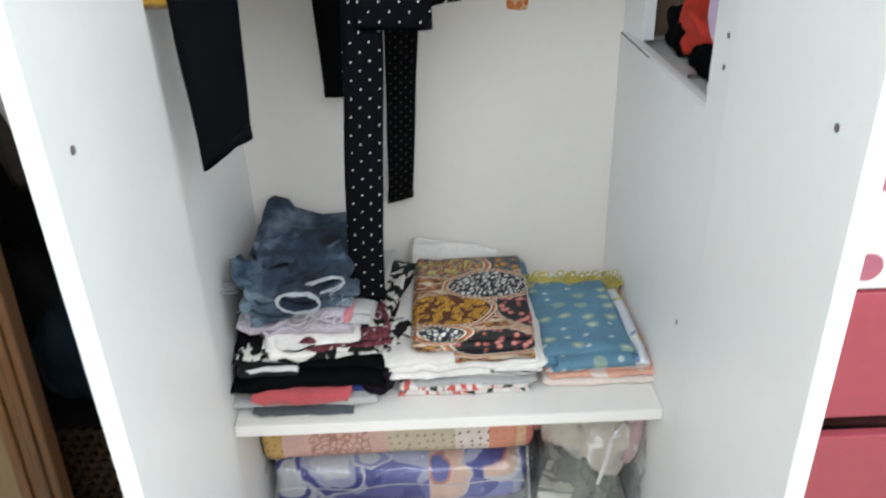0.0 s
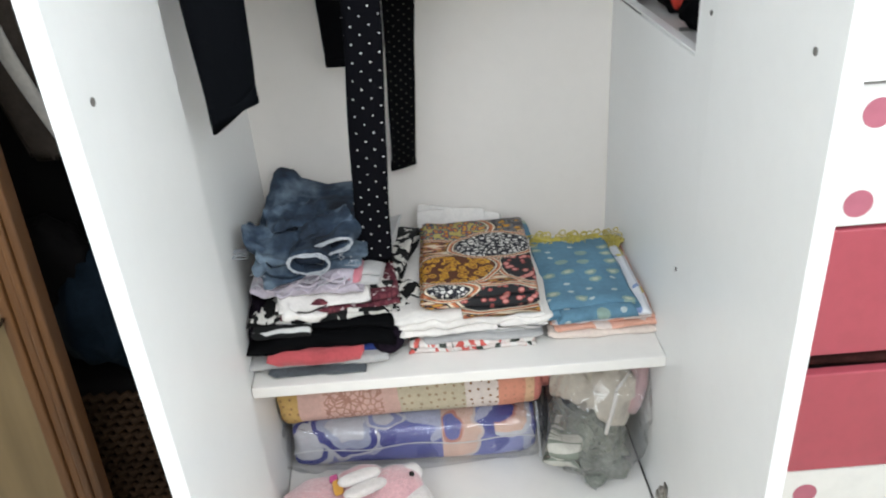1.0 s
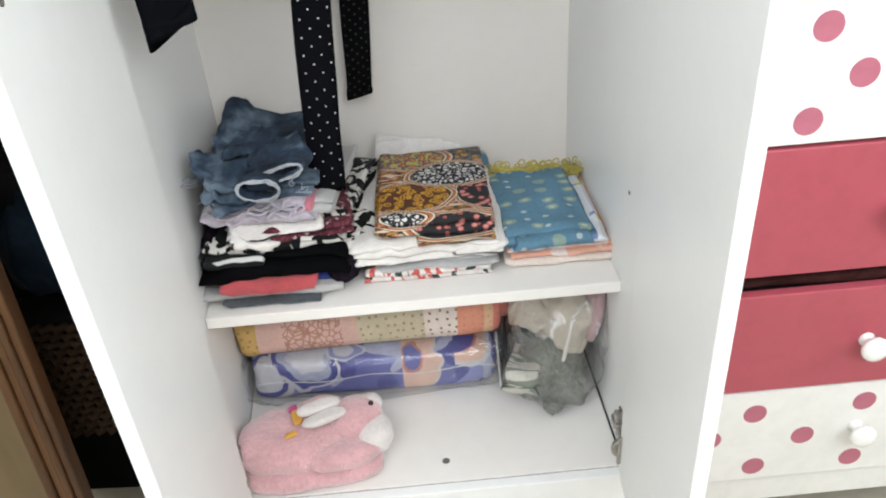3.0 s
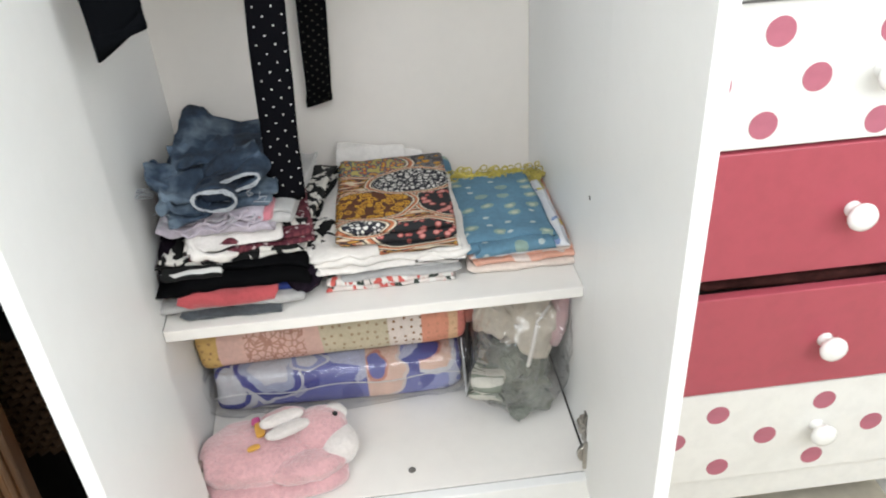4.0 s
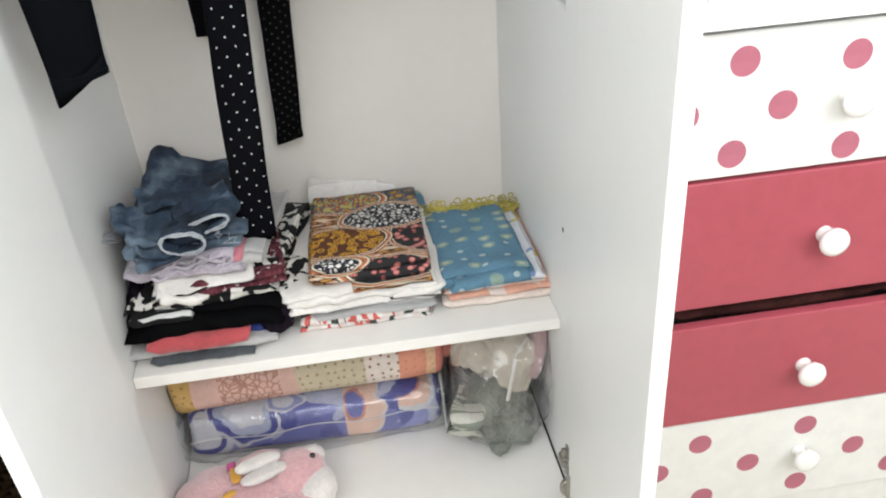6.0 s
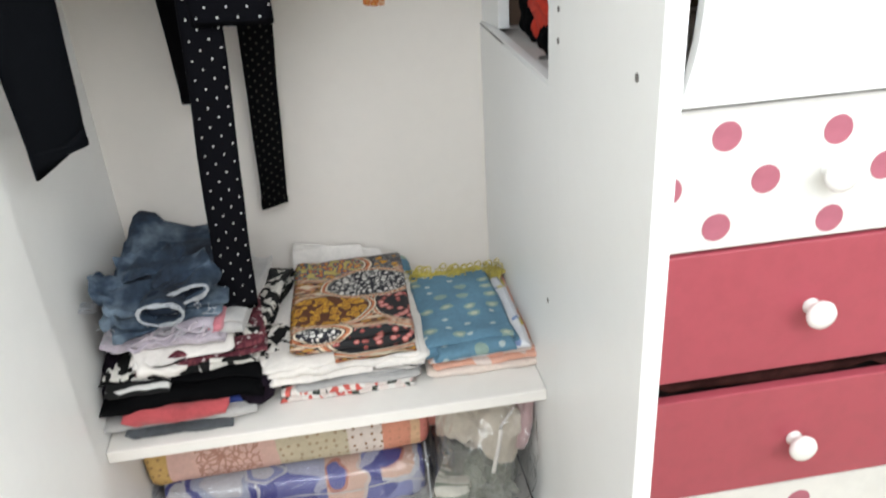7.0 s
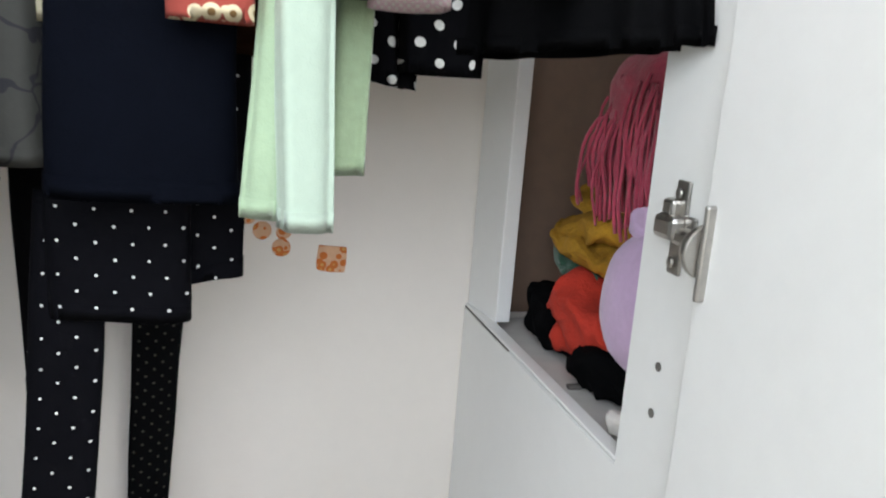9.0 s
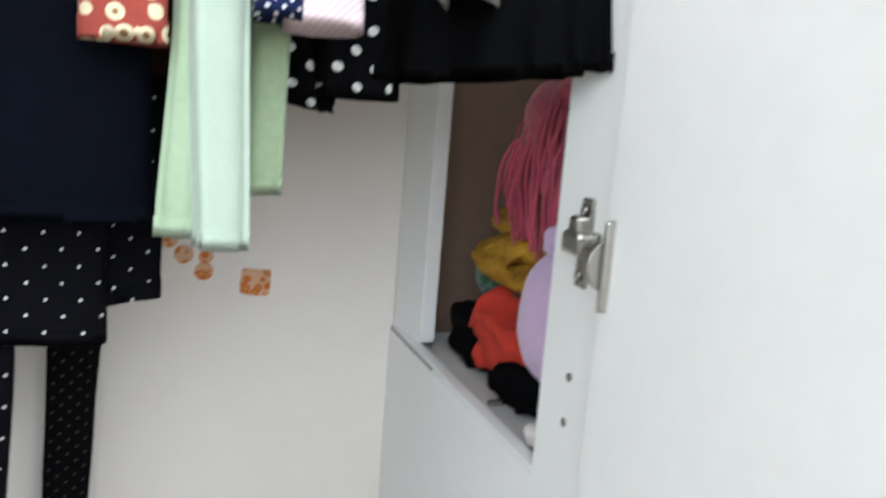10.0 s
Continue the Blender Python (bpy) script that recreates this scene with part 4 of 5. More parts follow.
Cloth().sheet((0.098, 0.168, base + 0.119), (0.138, 0.235, 0.036), 4, -2, 8.2, 0.009, 0.009).done("body", LILAC, shorts)
for k, (x, z, w) in enumerate(((0.094, 0.136, 0.118), (0.1, 0.128, 0.1), (0.108, 0.144, 0.07))):
    c = Cloth()
    hem(c, (x, 0.044, base + z), w, 0.0042, 0.0026, 8 + k, 2, 0.008)
    c.done("gathered_hem", LILAC, shorts)
Cloth().tube((0.135, 0.045, base + 0.138), 0.024, 0.0085, 0.08, (0, -10, -6), 0.003, 0.005, 8.9).done("leg_opening", LILAC, shorts)
Cloth().blob((0.163, 0.085, base + 0.136), (0.022, 0.07, 0.018), e1=0.5, e2=0.6, amp=0.006, seed=61).done("rose_lining", ROSE, shorts, "rose pink lining")
jeans = thing("denim_shorts", "faded blue denim shorts with frayed white hems", "clothes", "folded clothes")


def drape(x, y):
    rise = max(0.0, min(1.0, (y + 0.03) / 0.12))
    return 0.038 * math.exp(-((x + 0.068) / 0.032) ** 2) * rise + 0.006 * math.exp(-((x - 0.075) / 0.03) ** 2) * rise - 0.008 * (1 - rise)


c = Cloth()
c.blob((0.096, 0.22, base + 0.162), (0.172, 0.22, 0.024), (0, 0, -3), 0.25, 0.55, 0.006, 17, 9.3, 70, 56, drape, None, 0.006, 25)
c.sheet((0.098, 0.175, base + 0.15), (0.148, 0.215, 0.024), 3, 3, 9.9, 0.009, 0.01)
c.done("body", DENIM, jeans)
Cloth().tube((0.11, 0.016, base + 0.19), 0.028, 0.0155, 0.12, (-4, 4, 2), 0.004, 0.006, 10.4).done("leg", DENIM, jeans)
# dark blob plugs the opening in place of its inner shade
Cloth().blob((0.11, 0.046, base + 0.19), (0.05, 0.04, 0.026), e1=0.6, e2=0.7, amp=0.003, seed=10.9).done("leg_shade", FOLD_SHADE, jeans, "dark plug for the shade in a leg opening")
Cloth().tube((0.138, 0.04, base + 0.2), 0.03, 0.01, 0.11, (-6, -16, -8), 0.004, 0.007, 11.4).done("leg", DENIM, jeans)
for k, (x, y, z, w, tilt) in enumerate(((0.068, 0.052, 0.176, 0.07, 10), (0.072, 0.062, 0.188, 0.075, 4), (0.066, 0.047, 0.164, 0.055, -6), (0.04, 0.085, 0.197, 0.06, 16), (0.125, 0.095, 0.206, 0.075, -6), (0.085, 0.12, 0.21, 0.09, 3))):
    Cloth().blob((x, y, base + z), (w, 0.06, 0.013), (8, tilt, 4 * k), 0.4, 0.6, 0.009, 30, 12.4 + k, 48, 38, None, None, 0.012, 20 + 25 * k).done("crumpled_fold", DENIM, jeans)
rng = random.Random(12)


def frayed(cx, cy, cz, rx, rz, tilt, radius):
    c = Cloth()
    for lap in range(3):
        pts = []
        for k in range(41):
            a = k * math.pi / 20
            x, z = rx * spow(math.cos(a), 0.8), rz * spow(math.sin(a), 0.8)
            d = noise.noise_vector(Vector((x * 55 + lap, cz, z * 55))) * 0.004
            pts.append((cx + x + z * tilt + d.x + rng.uniform(-1, 1) * 0.0009, cy - 0.001 * lap + d.y * 0.4, cz + z - x * tilt + d.z + rng.uniform(-1, 1) * 0.0009))
        c.strand(pts, radius)
    return c


c = frayed(0.11, 0.0135, base + 0.19, 0.027, 0.0145, 0.07, 0.0012)
c.done("frayed_hem", FRAY, jeans, "frayed white cotton hem")
c = frayed(0.138, 0.036, base + 0.2, 0.029, 0.0095, -0.28, 0.0012)
c.done("frayed_hem", FRAY, jeans, "frayed white cotton hem")
c = Cloth()
for k in range(30):
    x, z = rng.uniform(0.015, 0.165), base + rng.uniform(0.15, 0.19)
    c.strand([(x + rng.uniform(-0.005, 0.005) * j, 0.04 - 0.002 * j, z - 0.0025 * j + rng.uniform(-0.002, 0.002)) for j in range(4)], 0.0006)
for k in range(7):
    c.strand([(0.014 - 0.006 * j, 0.08 - 0.006 * j + 0.004 * k, base + 0.172 + 0.003 * j + rng.uniform(-0.003, 0.003)) for j in range(4)], 0.0009)
tagged(c.done("loose_threads", FRAY, jeans, "loose white threads"), kind="stuff")

# middle pile
folded("folded_flower_skirt", "white skirt with coral flower print folded", FLORAL, (0.325, 0.168, base), (0.185, 0.235, 0.02), 3, 11)
folded("folded_pale_tunic", "pale grey folded top under a shirt", GREYC, (0.335, 0.172, base + 0.019), (0.17, 0.235, 0.014), 2, 42)
shirt = thing("white_shirt", "white folded shirt with spread sleeves", "clothes", "folded clothes")
Cloth().sheet((0.322, 0.186, base + 0.034), (0.212, 0.255, 0.036), 5, 2, 12.3, 0.009, 0.01, sag=0.008).done("body", WHITEC, shirt)
Cloth().sheet((0.225, 0.13, base + 0.034), (0.07, 0.13, 0.03), 3, 22, 13.3, 0.01, 0.008, sag=0.006).done("sleeve", WHITEC, shirt)
Cloth().sheet((0.405, 0.13, base + 0.04), (0.07, 0.14, 0.018), 2, -6, 13.9, 0.008, 0.008, sag=0.008).done("sleeve", WHITEC, shirt)
dress = thing("paisley_dress", "orange black and white paisley dress folded square", "clothes", "folded clothes")
Cloth().sheet((0.343, 0.176, base + 0.07), (0.172, 0.222, 0.03), 4, -1, 1.3, 0.004, 0.004).done("body", PAISLEY, dress)
Cloth().sheet((0.36, 0.1, base + 0.062), (0.105, 0.10, 0.012), 2, 5, 2.4, 0.006, 0.006, sag=0.008).done("hem_fold", PAISLEY, dress)
c = Cloth()
c.blob((0.325, 0.345, base + 0.056), (0.15, 0.006, 0.105), (-8, 0, 0), 0.12, 0.3, 0.003, 12, 14.0, 40, 30, lambda x, y: -0.028 * (x + 0.07) / 0.14)
c.blob((0.31, 0.332, base + 0.05), (0.12, 0.005, 0.098), (-10, 2, 1), 0.12, 0.3, 0.003, 12, 15.0, 36, 26)
c.done("folded_white_paper", WHITEC, None, "stiff white folded cloth standing behind a dress", "clothes", "folded clothes")

# right pile
folded("folded_cream_dress", "cream folded dress at the bottom of a pile", CREAM, (0.522, 0.185, base), (0.15, 0.25, 0.018), 2, 15)
folded("folded_peach_dress", "peach printed dress folded in a pile", PEACH, (0.522, 0.185, base + 0.016), (0.15, 0.25, 0.013), 2, 43, amp=0.006)
folded("folded_pale_blouse", "white blouse with small blue flowers folded", PALEBLUE, (0.525, 0.19, base + 0.027), (0.145, 0.25, 0.014), 1, 44, bend=lambda x, y: 0.008 * max(0, x / 0.07))
blue = thing("blue_dress", "blue dress with pale leaf print folded", "clothes", "folded clothes")
Cloth().sheet((0.506, 0.162, base + 0.037), (0.138, 0.195, 0.024), 3, 3, 2.3, 0.006, 0.005, sag=0.004).done("body", BLUEC, blue)
Cloth().sheet((0.51, 0.085, base + 0.034), (0.118, 0.06, 0.022), 2, 5, 5.3, 0.003, 0.004, fill=0.34).done("rolled_edge", BLUEC, blue)
Cloth().blob((0.43, 0.3, base + 0.05), (0.035, 0.05, 0.06), (0, 0, 0), 0.6, 0.7, 0.006, 26, 6.3).done("sleeve", BLUEC, blue)
# dark cord paints the shade in the slit of the roll
c = Cloth()
hem(c, (0.512, 0.0585, base + 0.0445), 0.1, 0.0008, 0.0014, 13, 5, 0.001)
c.done("slit_shade", FOLD_SHADE, blue, "dark cord drawn as the shaded slit of the roll")
lace = Cloth()
rng = random.Random(71)
for k in range(3):
    lace.blob((0.508, 0.263 + 0.014 * k, base + 0.046 - 0.006 * k), (0.17, 0.01, 0.03), (-20 + 18 * k, 0, rng.uniform(-3, 3)), 0.2, 0.6, 0.013, 55, 3.0 + k, 70, 26)
lace.blob((0.51, 0.283, base + 0.016), (0.16, 0.035, 0.045), e1=0.3, e2=0.5, amp=0.005, seed=3)
for k in range(120):
    x, y, z = rng.uniform(0.425, 0.592), rng.uniform(0.25, 0.282), base + rng.uniform(0.045, 0.066)
    r = rng.uniform(0.003, 0.007)
    lace.strand([(x + r * math.cos(a), y + 0.3 * r * math.sin(a * 2), z + r * 0.9 * math.sin(a)) for a in [n * math.pi / 5 for n in range(11)]], 0.0011)
lace.done("yellow_lace_scarf", YELLOWL, None, "yellow lace scarf with ruffled edge behind a dress", "clothes", "folded clothes")

# ---- on the bottom board ----
PLUSH = plain("pink_plush", (0.76, 0.43, 0.45), 0.95, 0.22, 420, 3.5, 0.9)
PLUSHW = plain("white_plush", (0.78, 0.72, 0.69), 0.95, 0.15, 420, 2.5, 0.8)
GREYG = plain("grey_green_fabric", (0.25, 0.26, 0.225), 0.9, 0.45, 220, 4.0)
PALEPINK = plain("pale_pink_fabric", (0.58, 0.38, 0.38), 0.9, 0.2)
BEIGE = plain("beige_fabric", (0.62, 0.55, 0.46), 0.9, 0.2)
FILM = film_plastic("clear_plastic_film")
EYE_BLACK = paint("black_bead", (0.01, 0.01, 0.01), 0.15)
bagged = thing("bagged_blanket", "purple printed blanket in a clear zipped bag", "blanket")
Cloth().blob((0.217, 0.205, BOTTOM + 0.049), (0.42, 0.19, 0.094), (0, 0, -1), e1=0.16, e2=0.55, amp=0.005, freq=14, seed=0, nu=60, nv=44, ridge=0.004, along=70).done("blanket", PURPLE, bagged)
Cloth().blob((0.217, 0.205, BOTTOM + 0.054), (0.446, 0.214, 0.107), (0, 0, -1), e1=0.12, e2=0.4, amp=0.007, freq=34, seed=2.2, nu=90, nv=60, ridge=0.012, along=60).done("plastic_bag", FILM, bagged, "clear glossy plastic bag")
c = Cloth()
c.strand([(0.01 + 0.42 * k / 20, 0.101, BOTTOM + 0.062 + 0.004 * math.sin(k * 0.8)) for k in range(21)], 0.0009)
c.strand([(0.432, 0.104 + 0.006 * k, BOTTOM + 0.01 + 0.0085 * k + 0.003 * math.sin(k)) for k in range(10)], 0.0022)
c.done("piping", plain("white_vinyl_piping", (0.7, 0.7, 0.7), 0.4), bagged, "white vinyl piping")
roll = thing("rolled_blanket", "rolled pink patchwork blanket lying on a bag", "blanket")
Cloth().blob((0.217, 0.195, BOTTOM + 0.143), (0.445, 0.165, 0.09), (0, -1.2, 0), e1=0.14, e2=0.75, amp=0.005, freq=12, seed=0, nu=64, nv=48, ridge=0.003, along=85).done("blanket", ROLLP, roll)
Cloth().blob((0.445, 0.185, BOTTOM + 0.142), (0.03, 0.09, 0.05), e1=0.5, e2=0.8, amp=0.006, seed=4).done("rolled_end", plain("coral_fleece", (0.66, 0.24, 0.19), 0.95, 0.2), roll, "coral rolled end")
sack = thing("clothes_bag", "clear plastic bag full of grey and pink clothes", "bag")
Cloth().blob((0.508, 0.105, BOTTOM + 0.062), (0.112, 0.15, 0.12), (0, 8, 0), e1=0.7, e2=0.8, amp=0.016, freq=26, seed=23, nu=70, nv=70, ridge=0.019, along=60).done("grey_cloth", GREYG, sack)
Cloth().sheet((0.515, 0.07, BOTTOM + 0.012), (0.06, 0.07, 0.08), 5, 14, 29.2, 0.012, 0.01).done("grey_fold", GREYG, sack)
Cloth().sheet((0.475, 0.085, BOTTOM + 0.05), (0.05, 0.1, 0.055), 4, -18, 27.2, 0.009, 0.006).done("striped_cloth", cells("grey_green_stripe", [(0.0, (0.22, 0.24, 0.2)), (0.5, (0.55, 0.53, 0.47))], 90, squash=(0.15, 2.2, 1)), sack, "grey and white striped cloth")
Cloth().blob((0.548, 0.135, BOTTOM + 0.15), (0.10, 0.155, 0.15), (0, 14, 0), e1=0.7, e2=0.8, amp=0.013, freq=18, seed=24, nu=50, nv=50, ridge=0.016, along=50).done("cream_cloth", BEIGE, sack)
Cloth().blob((0.495, 0.15, BOTTOM + 0.17), (0.09, 0.14, 0.1), (0, -8, 0), e1=0.7, e2=0.8, amp=0.013, freq=20, seed=28, nu=50, nv=50, ridge=0.016, along=20).done("cream_cloth", BEIGE, sack)
Cloth().blob((0.582, 0.13, BOTTOM + 0.17), (0.036, 0.15, 0.14), (0, 4, 0), e1=0.8, e2=0.8, amp=0.009, seed=25, ridge=0.006, along=30).done("pink_cloth", PALEPINK, sack)
Cloth().blob((0.527, 0.122, BOTTOM + 0.118), (0.158, 0.24, 0.236), (0, 8, 0), e1=0.65, e2=0.75, amp=0.01, freq=20, seed=26, nu=80, nv=80, ridge=0.014, along=30).done("plastic_bag", FILM, sack, "clear crinkled plastic bag")
c = Cloth()
c.strand([(0.538 - 0.0012 * k, 0.03 - 0.002 * math.sin(k * 0.4), BOTTOM + 0.2 - 0.0075 * k) for k in range(12)], 0.0032)
c.strand([(0.538 + 0.004 * k, 0.034 + 0.004 * k, BOTTOM + 0.2 + 0.0015 * k) for k in range(8)], 0.0022)
c.done("drawstring", WHITEC, sack, "white drawstring")

rabbit = Cloth()
rabbit.blob((0.085, -0.012, BOTTOM + 0.043), (0.165, 0.125, 0.062), (0, 2, 0), 0.8, 0.8, 0.004, 18, 3.1, 40, 34)
rabbit.blob((0.12, -0.045, BOTTOM + 0.017), (0.22, 0.085, 0.034), (0, 0, 4), 0.6, 0.7, 0.004, 18, 3.7, 40, 30)
rabbit.blob((0.17, -0.05, BOTTOM + 0.042), (0.115, 0.055, 0.036), (0, 4, 14), 0.8, 0.8, 0.004, 20, 4.1)
rabbit.blob((0.187, 0.012, BOTTOM + 0.052), (0.09, 0.085, 0.064), (0, 0, 15), 0.9, 0.9, 0.003, 20, 4.7, 36, 30)
rabbit.blob((0.13, 0.035, BOTTOM + 0.058), (0.08, 0.05, 0.03), (0, 0, 8), 0.8, 0.8, 0.004, 20, 5.1)
rabbit.as_cloth(PLUSH)
rabbit.blob((0.215, -0.012, BOTTOM + 0.043), (0.058, 0.07, 0.056), (0, 0, 20), 0.9, 0.9, 0.003, 20, 5.7, 30, 28)
rabbit.blob((0.208, 0.035, BOTTOM + 0.06), (0.045, 0.035, 0.04), (0, 0, 20), 0.9, 0.9, 0.003, 20, 5.9)
rabbit.blob((0.133, 0.008, BOTTOM + 0.09), (0.07, 0.023, 0.016), (0, 8, 28), 0.8, 0.8, 0.002, 30, 6.3)
rabbit.blob((0.143, -0.014, BOTTOM + 0.088), (0.074, 0.025, 0.016), (0, 10, 34), 0.8, 0.8, 0.002, 30, 6.9)
rabbit.as_cloth(PLUSHW)
rabbit.blob((0.214, 0.014, BOTTOM + 0.0815), (0.009, 0.009, 0.009), (0, 0, 0), 1, 1, 0, 1, 0, 14, 14)
rabbit.as_cloth(EYE_BLACK)
rabbit.blob((0.098, -0.002, BOTTOM + 0.081), (0.016, 0.03, 0.006), (0, 0, 12), 0.5, 0.5, 0.002, 30, 1.1)
rabbit.blob((0.092, -0.036, BOTTOM + 0.079), (0.02, 0.011, 0.006), (0, 0, 25), 0.8, 0.8, 0.001, 30, 1.7)
rabbit.as_cloth(plain("yellow_felt", (0.70, 0.36, 0.06)))
rabbit.blob((0.09, 0.017, BOTTOM + 0.081), (0.014, 0.016, 0.006), (0, 0, 12), 0.5, 0.5, 0.002, 30, 2.1)
rabbit.as_cloth(plain("magenta_felt", (0.55, 0.08, 0.25)))
rabbit.done("plush_rabbit", PLUSH, None, "pink and white plush rabbit lying on its side", "soft toy")

# ---- hanging clothes ----
NAVY = plain("navy_cloth", (0.0026, 0.0034, 0.0066))
NAVYL = plain("black_satin", (0.0032, 0.0037, 0.005), 0.6)
DOTS = dotted("black_cloth_small_dots", (0.003, 0.003, 0.0045), (0.70, 0.70, 0.68), 0.0235, 0.00112, 0.005)
DOTS2 = dotted("black_cloth_big_dots", (0.003, 0.003, 0.004), (0.75, 0.75, 0.73), 0.027, 0.0036, 0.02)
NDOTS = dotted("navy_cloth_dots", (0.012, 0.018, 0.06), (0.72, 0.72, 0.74), 0.009, 0.0013)
FAINT = dotted("black_cloth_faint_dots", (0.003, 0.003, 0.0035), (0.05, 0.05, 0.04), 0.016, 0.0015)
MINTP = plain("washed_mint_cloth", (0.41, 0.50, 0.41), 0.8, 0.06)
MINT = plain("mint_green_cloth", (0.34, 0.45, 0.30), 0.8, 0.1)
MINT2 = plain("sage_green_lining", (0.30, 0.39, 0.24))
REDF = spots("red_floral_cloth", (0.30, 0.045, 0.03), (0.70, 0.60, 0.40), (0.22, 0.12, 0.04), 92, 0.46)
PINKC = dotted("pale_pink_check", (0.72, 0.52, 0.58), (0.75, 0.68, 0.66), 0.005, 0.0012)
CREAMF = cells("cream_flower_print", [(0.0, (0.55, 0.50, 0.36)), (0.5, (0.35, 0.38, 0.2)), (0.75, (0.45, 0.06, 0.04))], 45, distort=0.04)
AMBER = plain("amber_yellow_cloth", (0.62, 0.34, 0.03))
ZIGZAG = cells("black_white_braid", [(0.0, (0.01, 0.01, 0.012)), (0.5, (0.7, 0.7, 0.72))], 330)


def scribbled(name, ground):
    """White voile with loose black embroidered outlines."""
    m, nt, b = nodes_of(name, 0.8)
    uv = coords(nt, "UV")
    n = nt.nodes.new("ShaderNodeTexNoise")
    n.inputs["Scale"].default_value = 34.0
    nt.links.new(uv, n.inputs["Vector"])
    w = vop(nt, "ADD", uv, vop(nt, "MULTIPLY", n.outputs["Color"], (0.045, 0.045, 0)))
    v = nt.nodes.new("ShaderNodeTexVoronoi")
    v.feature = "DISTANCE_TO_EDGE"
    v.voronoi_dimensions = "2D"
    v.inputs["Scale"].default_value = 26.0
    nt.links.new(w, v.inputs["Vector"])
    line = op(nt, "LESS_THAN", v.outputs["Distance"], 0.028)
    finish(nt, b, mix(nt, line, ground, (0.015, 0.015, 0.02)), coords(nt), 0.1)
    return m


# second voile has a dark ground: the dress's shadow side as colour
LACE, SHEER_SHADE = scribbled("embroidered_voile", (0.76, 0.78, 0.80)), scribbled("embroidered_voile_shade", (0.045, 0.045, 0.04))
RAIL = 1.655
G = "hanging clothes"


def hung(name, label, material, rows, **kw):
    """A hanging garment with a turned-up hem of its own."""
    t = thing(name, label, "clothes", G)
    Cloth().hang(rows, **kw).done("cloth", material, t)
    (za, *a), (zb, *b) = rows[-2:]
    if not kw.get("pleats"):
        f = 0.013 / (za - zb)
        up = [p * f + q * (1 - f) for p, q in zip(a, b)]
        band = [(zb + 0.013, up[0], up[1], up[2] + 0.0008, up[3] + 0.0008, up[4]), (zb - 0.0005, b[0], b[1], b[2] + 0.0009, b[3] + 0.0009, b[4])]
        Cloth().hang(band, nz=4, seed=kw.get("seed", 0.0), slant=kw.get("slant", 0.0)).done("hem", material, t)
    return t


hung("satin_trousers", "black satin trouser leg hanging beside the side panel", NAVYL, [(RAIL, 0.066, -0.02, 0.044, 0.012, 40), (1.1, 0.066, -0.028, 0.037, 0.01, 39), (0.908, 0.0625, -0.02, 0.0305, 0.009, 38)], slant=0.017)
hung("amber_top", "amber yellow top hanging beside the side panel", AMBER, [(RAIL, 0.03, 0.08, 0.018, 0.03, 0), (1.062, 0.02, 0.0, 0.022, 0.02, 0)], pleats=4, amp=0.003)
gown = thing("embroidered_dress", "white dress with black embroidery and braided hem", "clothes", G)
ROWS_G = [(RAIL, 0.13, 0.11, 0.03, 0.08, 0), (1.118, 0.118, 0.04, 0.062, 0.09, 0)]
Cloth().hang(ROWS_G, pleats=7, amp=0.008, seed=1.2, wrap=True).done("skirt_cloth", LACE, gown)
Cloth().hang([(1.124, 0.118, 0.04, 0.0635, 0.0915, 0), (1.110, 0.118, 0.04, 0.065, 0.093, 0)], pleats=7, amp=0.008, seed=1.2, nz=6, wrap=True).done("braid_trim", ZIGZAG, gown, "black and white zigzag braid")
Cloth().hang([(RAIL, 0.17, 0.14, 0.03, 0.05, 0), (1.118, 0.178, 0.12, 0.046, 0.05, 0)], pleats=5, amp=0.006, seed=2.2, wrap=True).done("shaded_layer", SHEER_SHADE, gown, "sheer embroidered layer, its colour darkened as the shaded side")
hung("cream_flower_top", "cream top with green and red flowers", CREAMF, [(RAIL, 0.19, 0.12, 0.02, 0.04, 0), (1.21, 0.19, 0.11, 0.03, 0.03, 0)], pleats=5, amp=0.006)
hung("black_trousers", "black trousers hanging at the back", BLACKC, [(RAIL, 0.17, 0.25, 0.03, 0.012, 0), (1.1, 0.158, 0.29, 0.03, 0.012, 0), (0.869, 0.158, 0.31, 0.027, 0.01, 0)])
suit = thing("dotted_jumpsuit", "black jumpsuit with tiny white dots and loose legs", "clothes", G)
Cloth().hang([(RAIL, 0.25, 0.11, 0.06, 0.02, 0), (1.01, 0.25, 0.095, 0.047, 0.016, 0)], slant=-0.002, seed=2).done("tunic", DOTS, suit)
Cloth().hang([(1.1, 0.218, 0.1, 0.025, 0.011, 0), (0.63, 0.189, 0.105, 0.0255, 0.008, 0)], seed=3).done("trouser_leg", DOTS, suit)
hung("dotted_blouse", "black top with tiny dots and slanting hem", DOTS, [(RAIL, 0.29, 0.13, 0.05, 0.015, 0), (1.031, 0.293, 0.12, 0.04, 0.013, 0)], slant=0.008, seed=4)
hung("faint_dotted_trousers", "black faintly dotted trousers hanging at the back", FAINT, [(RAIL, 0.27, 0.3, 0.04, 0.012, 0), (1.0, 0.254, 0.325, 0.026, 0.01, 0), (0.675, 0.235, 0.355, 0.021, 0.008, 0)], slant=0.006)
hung("navy_skirt", "dark navy straight skirt with plain hem", NAVY, [(RAIL, 0.27, 0.04, 0.05, 0.02, 0), (1.107, 0.273, 0.03, 0.0555, 0.018, 0)], seed=5)
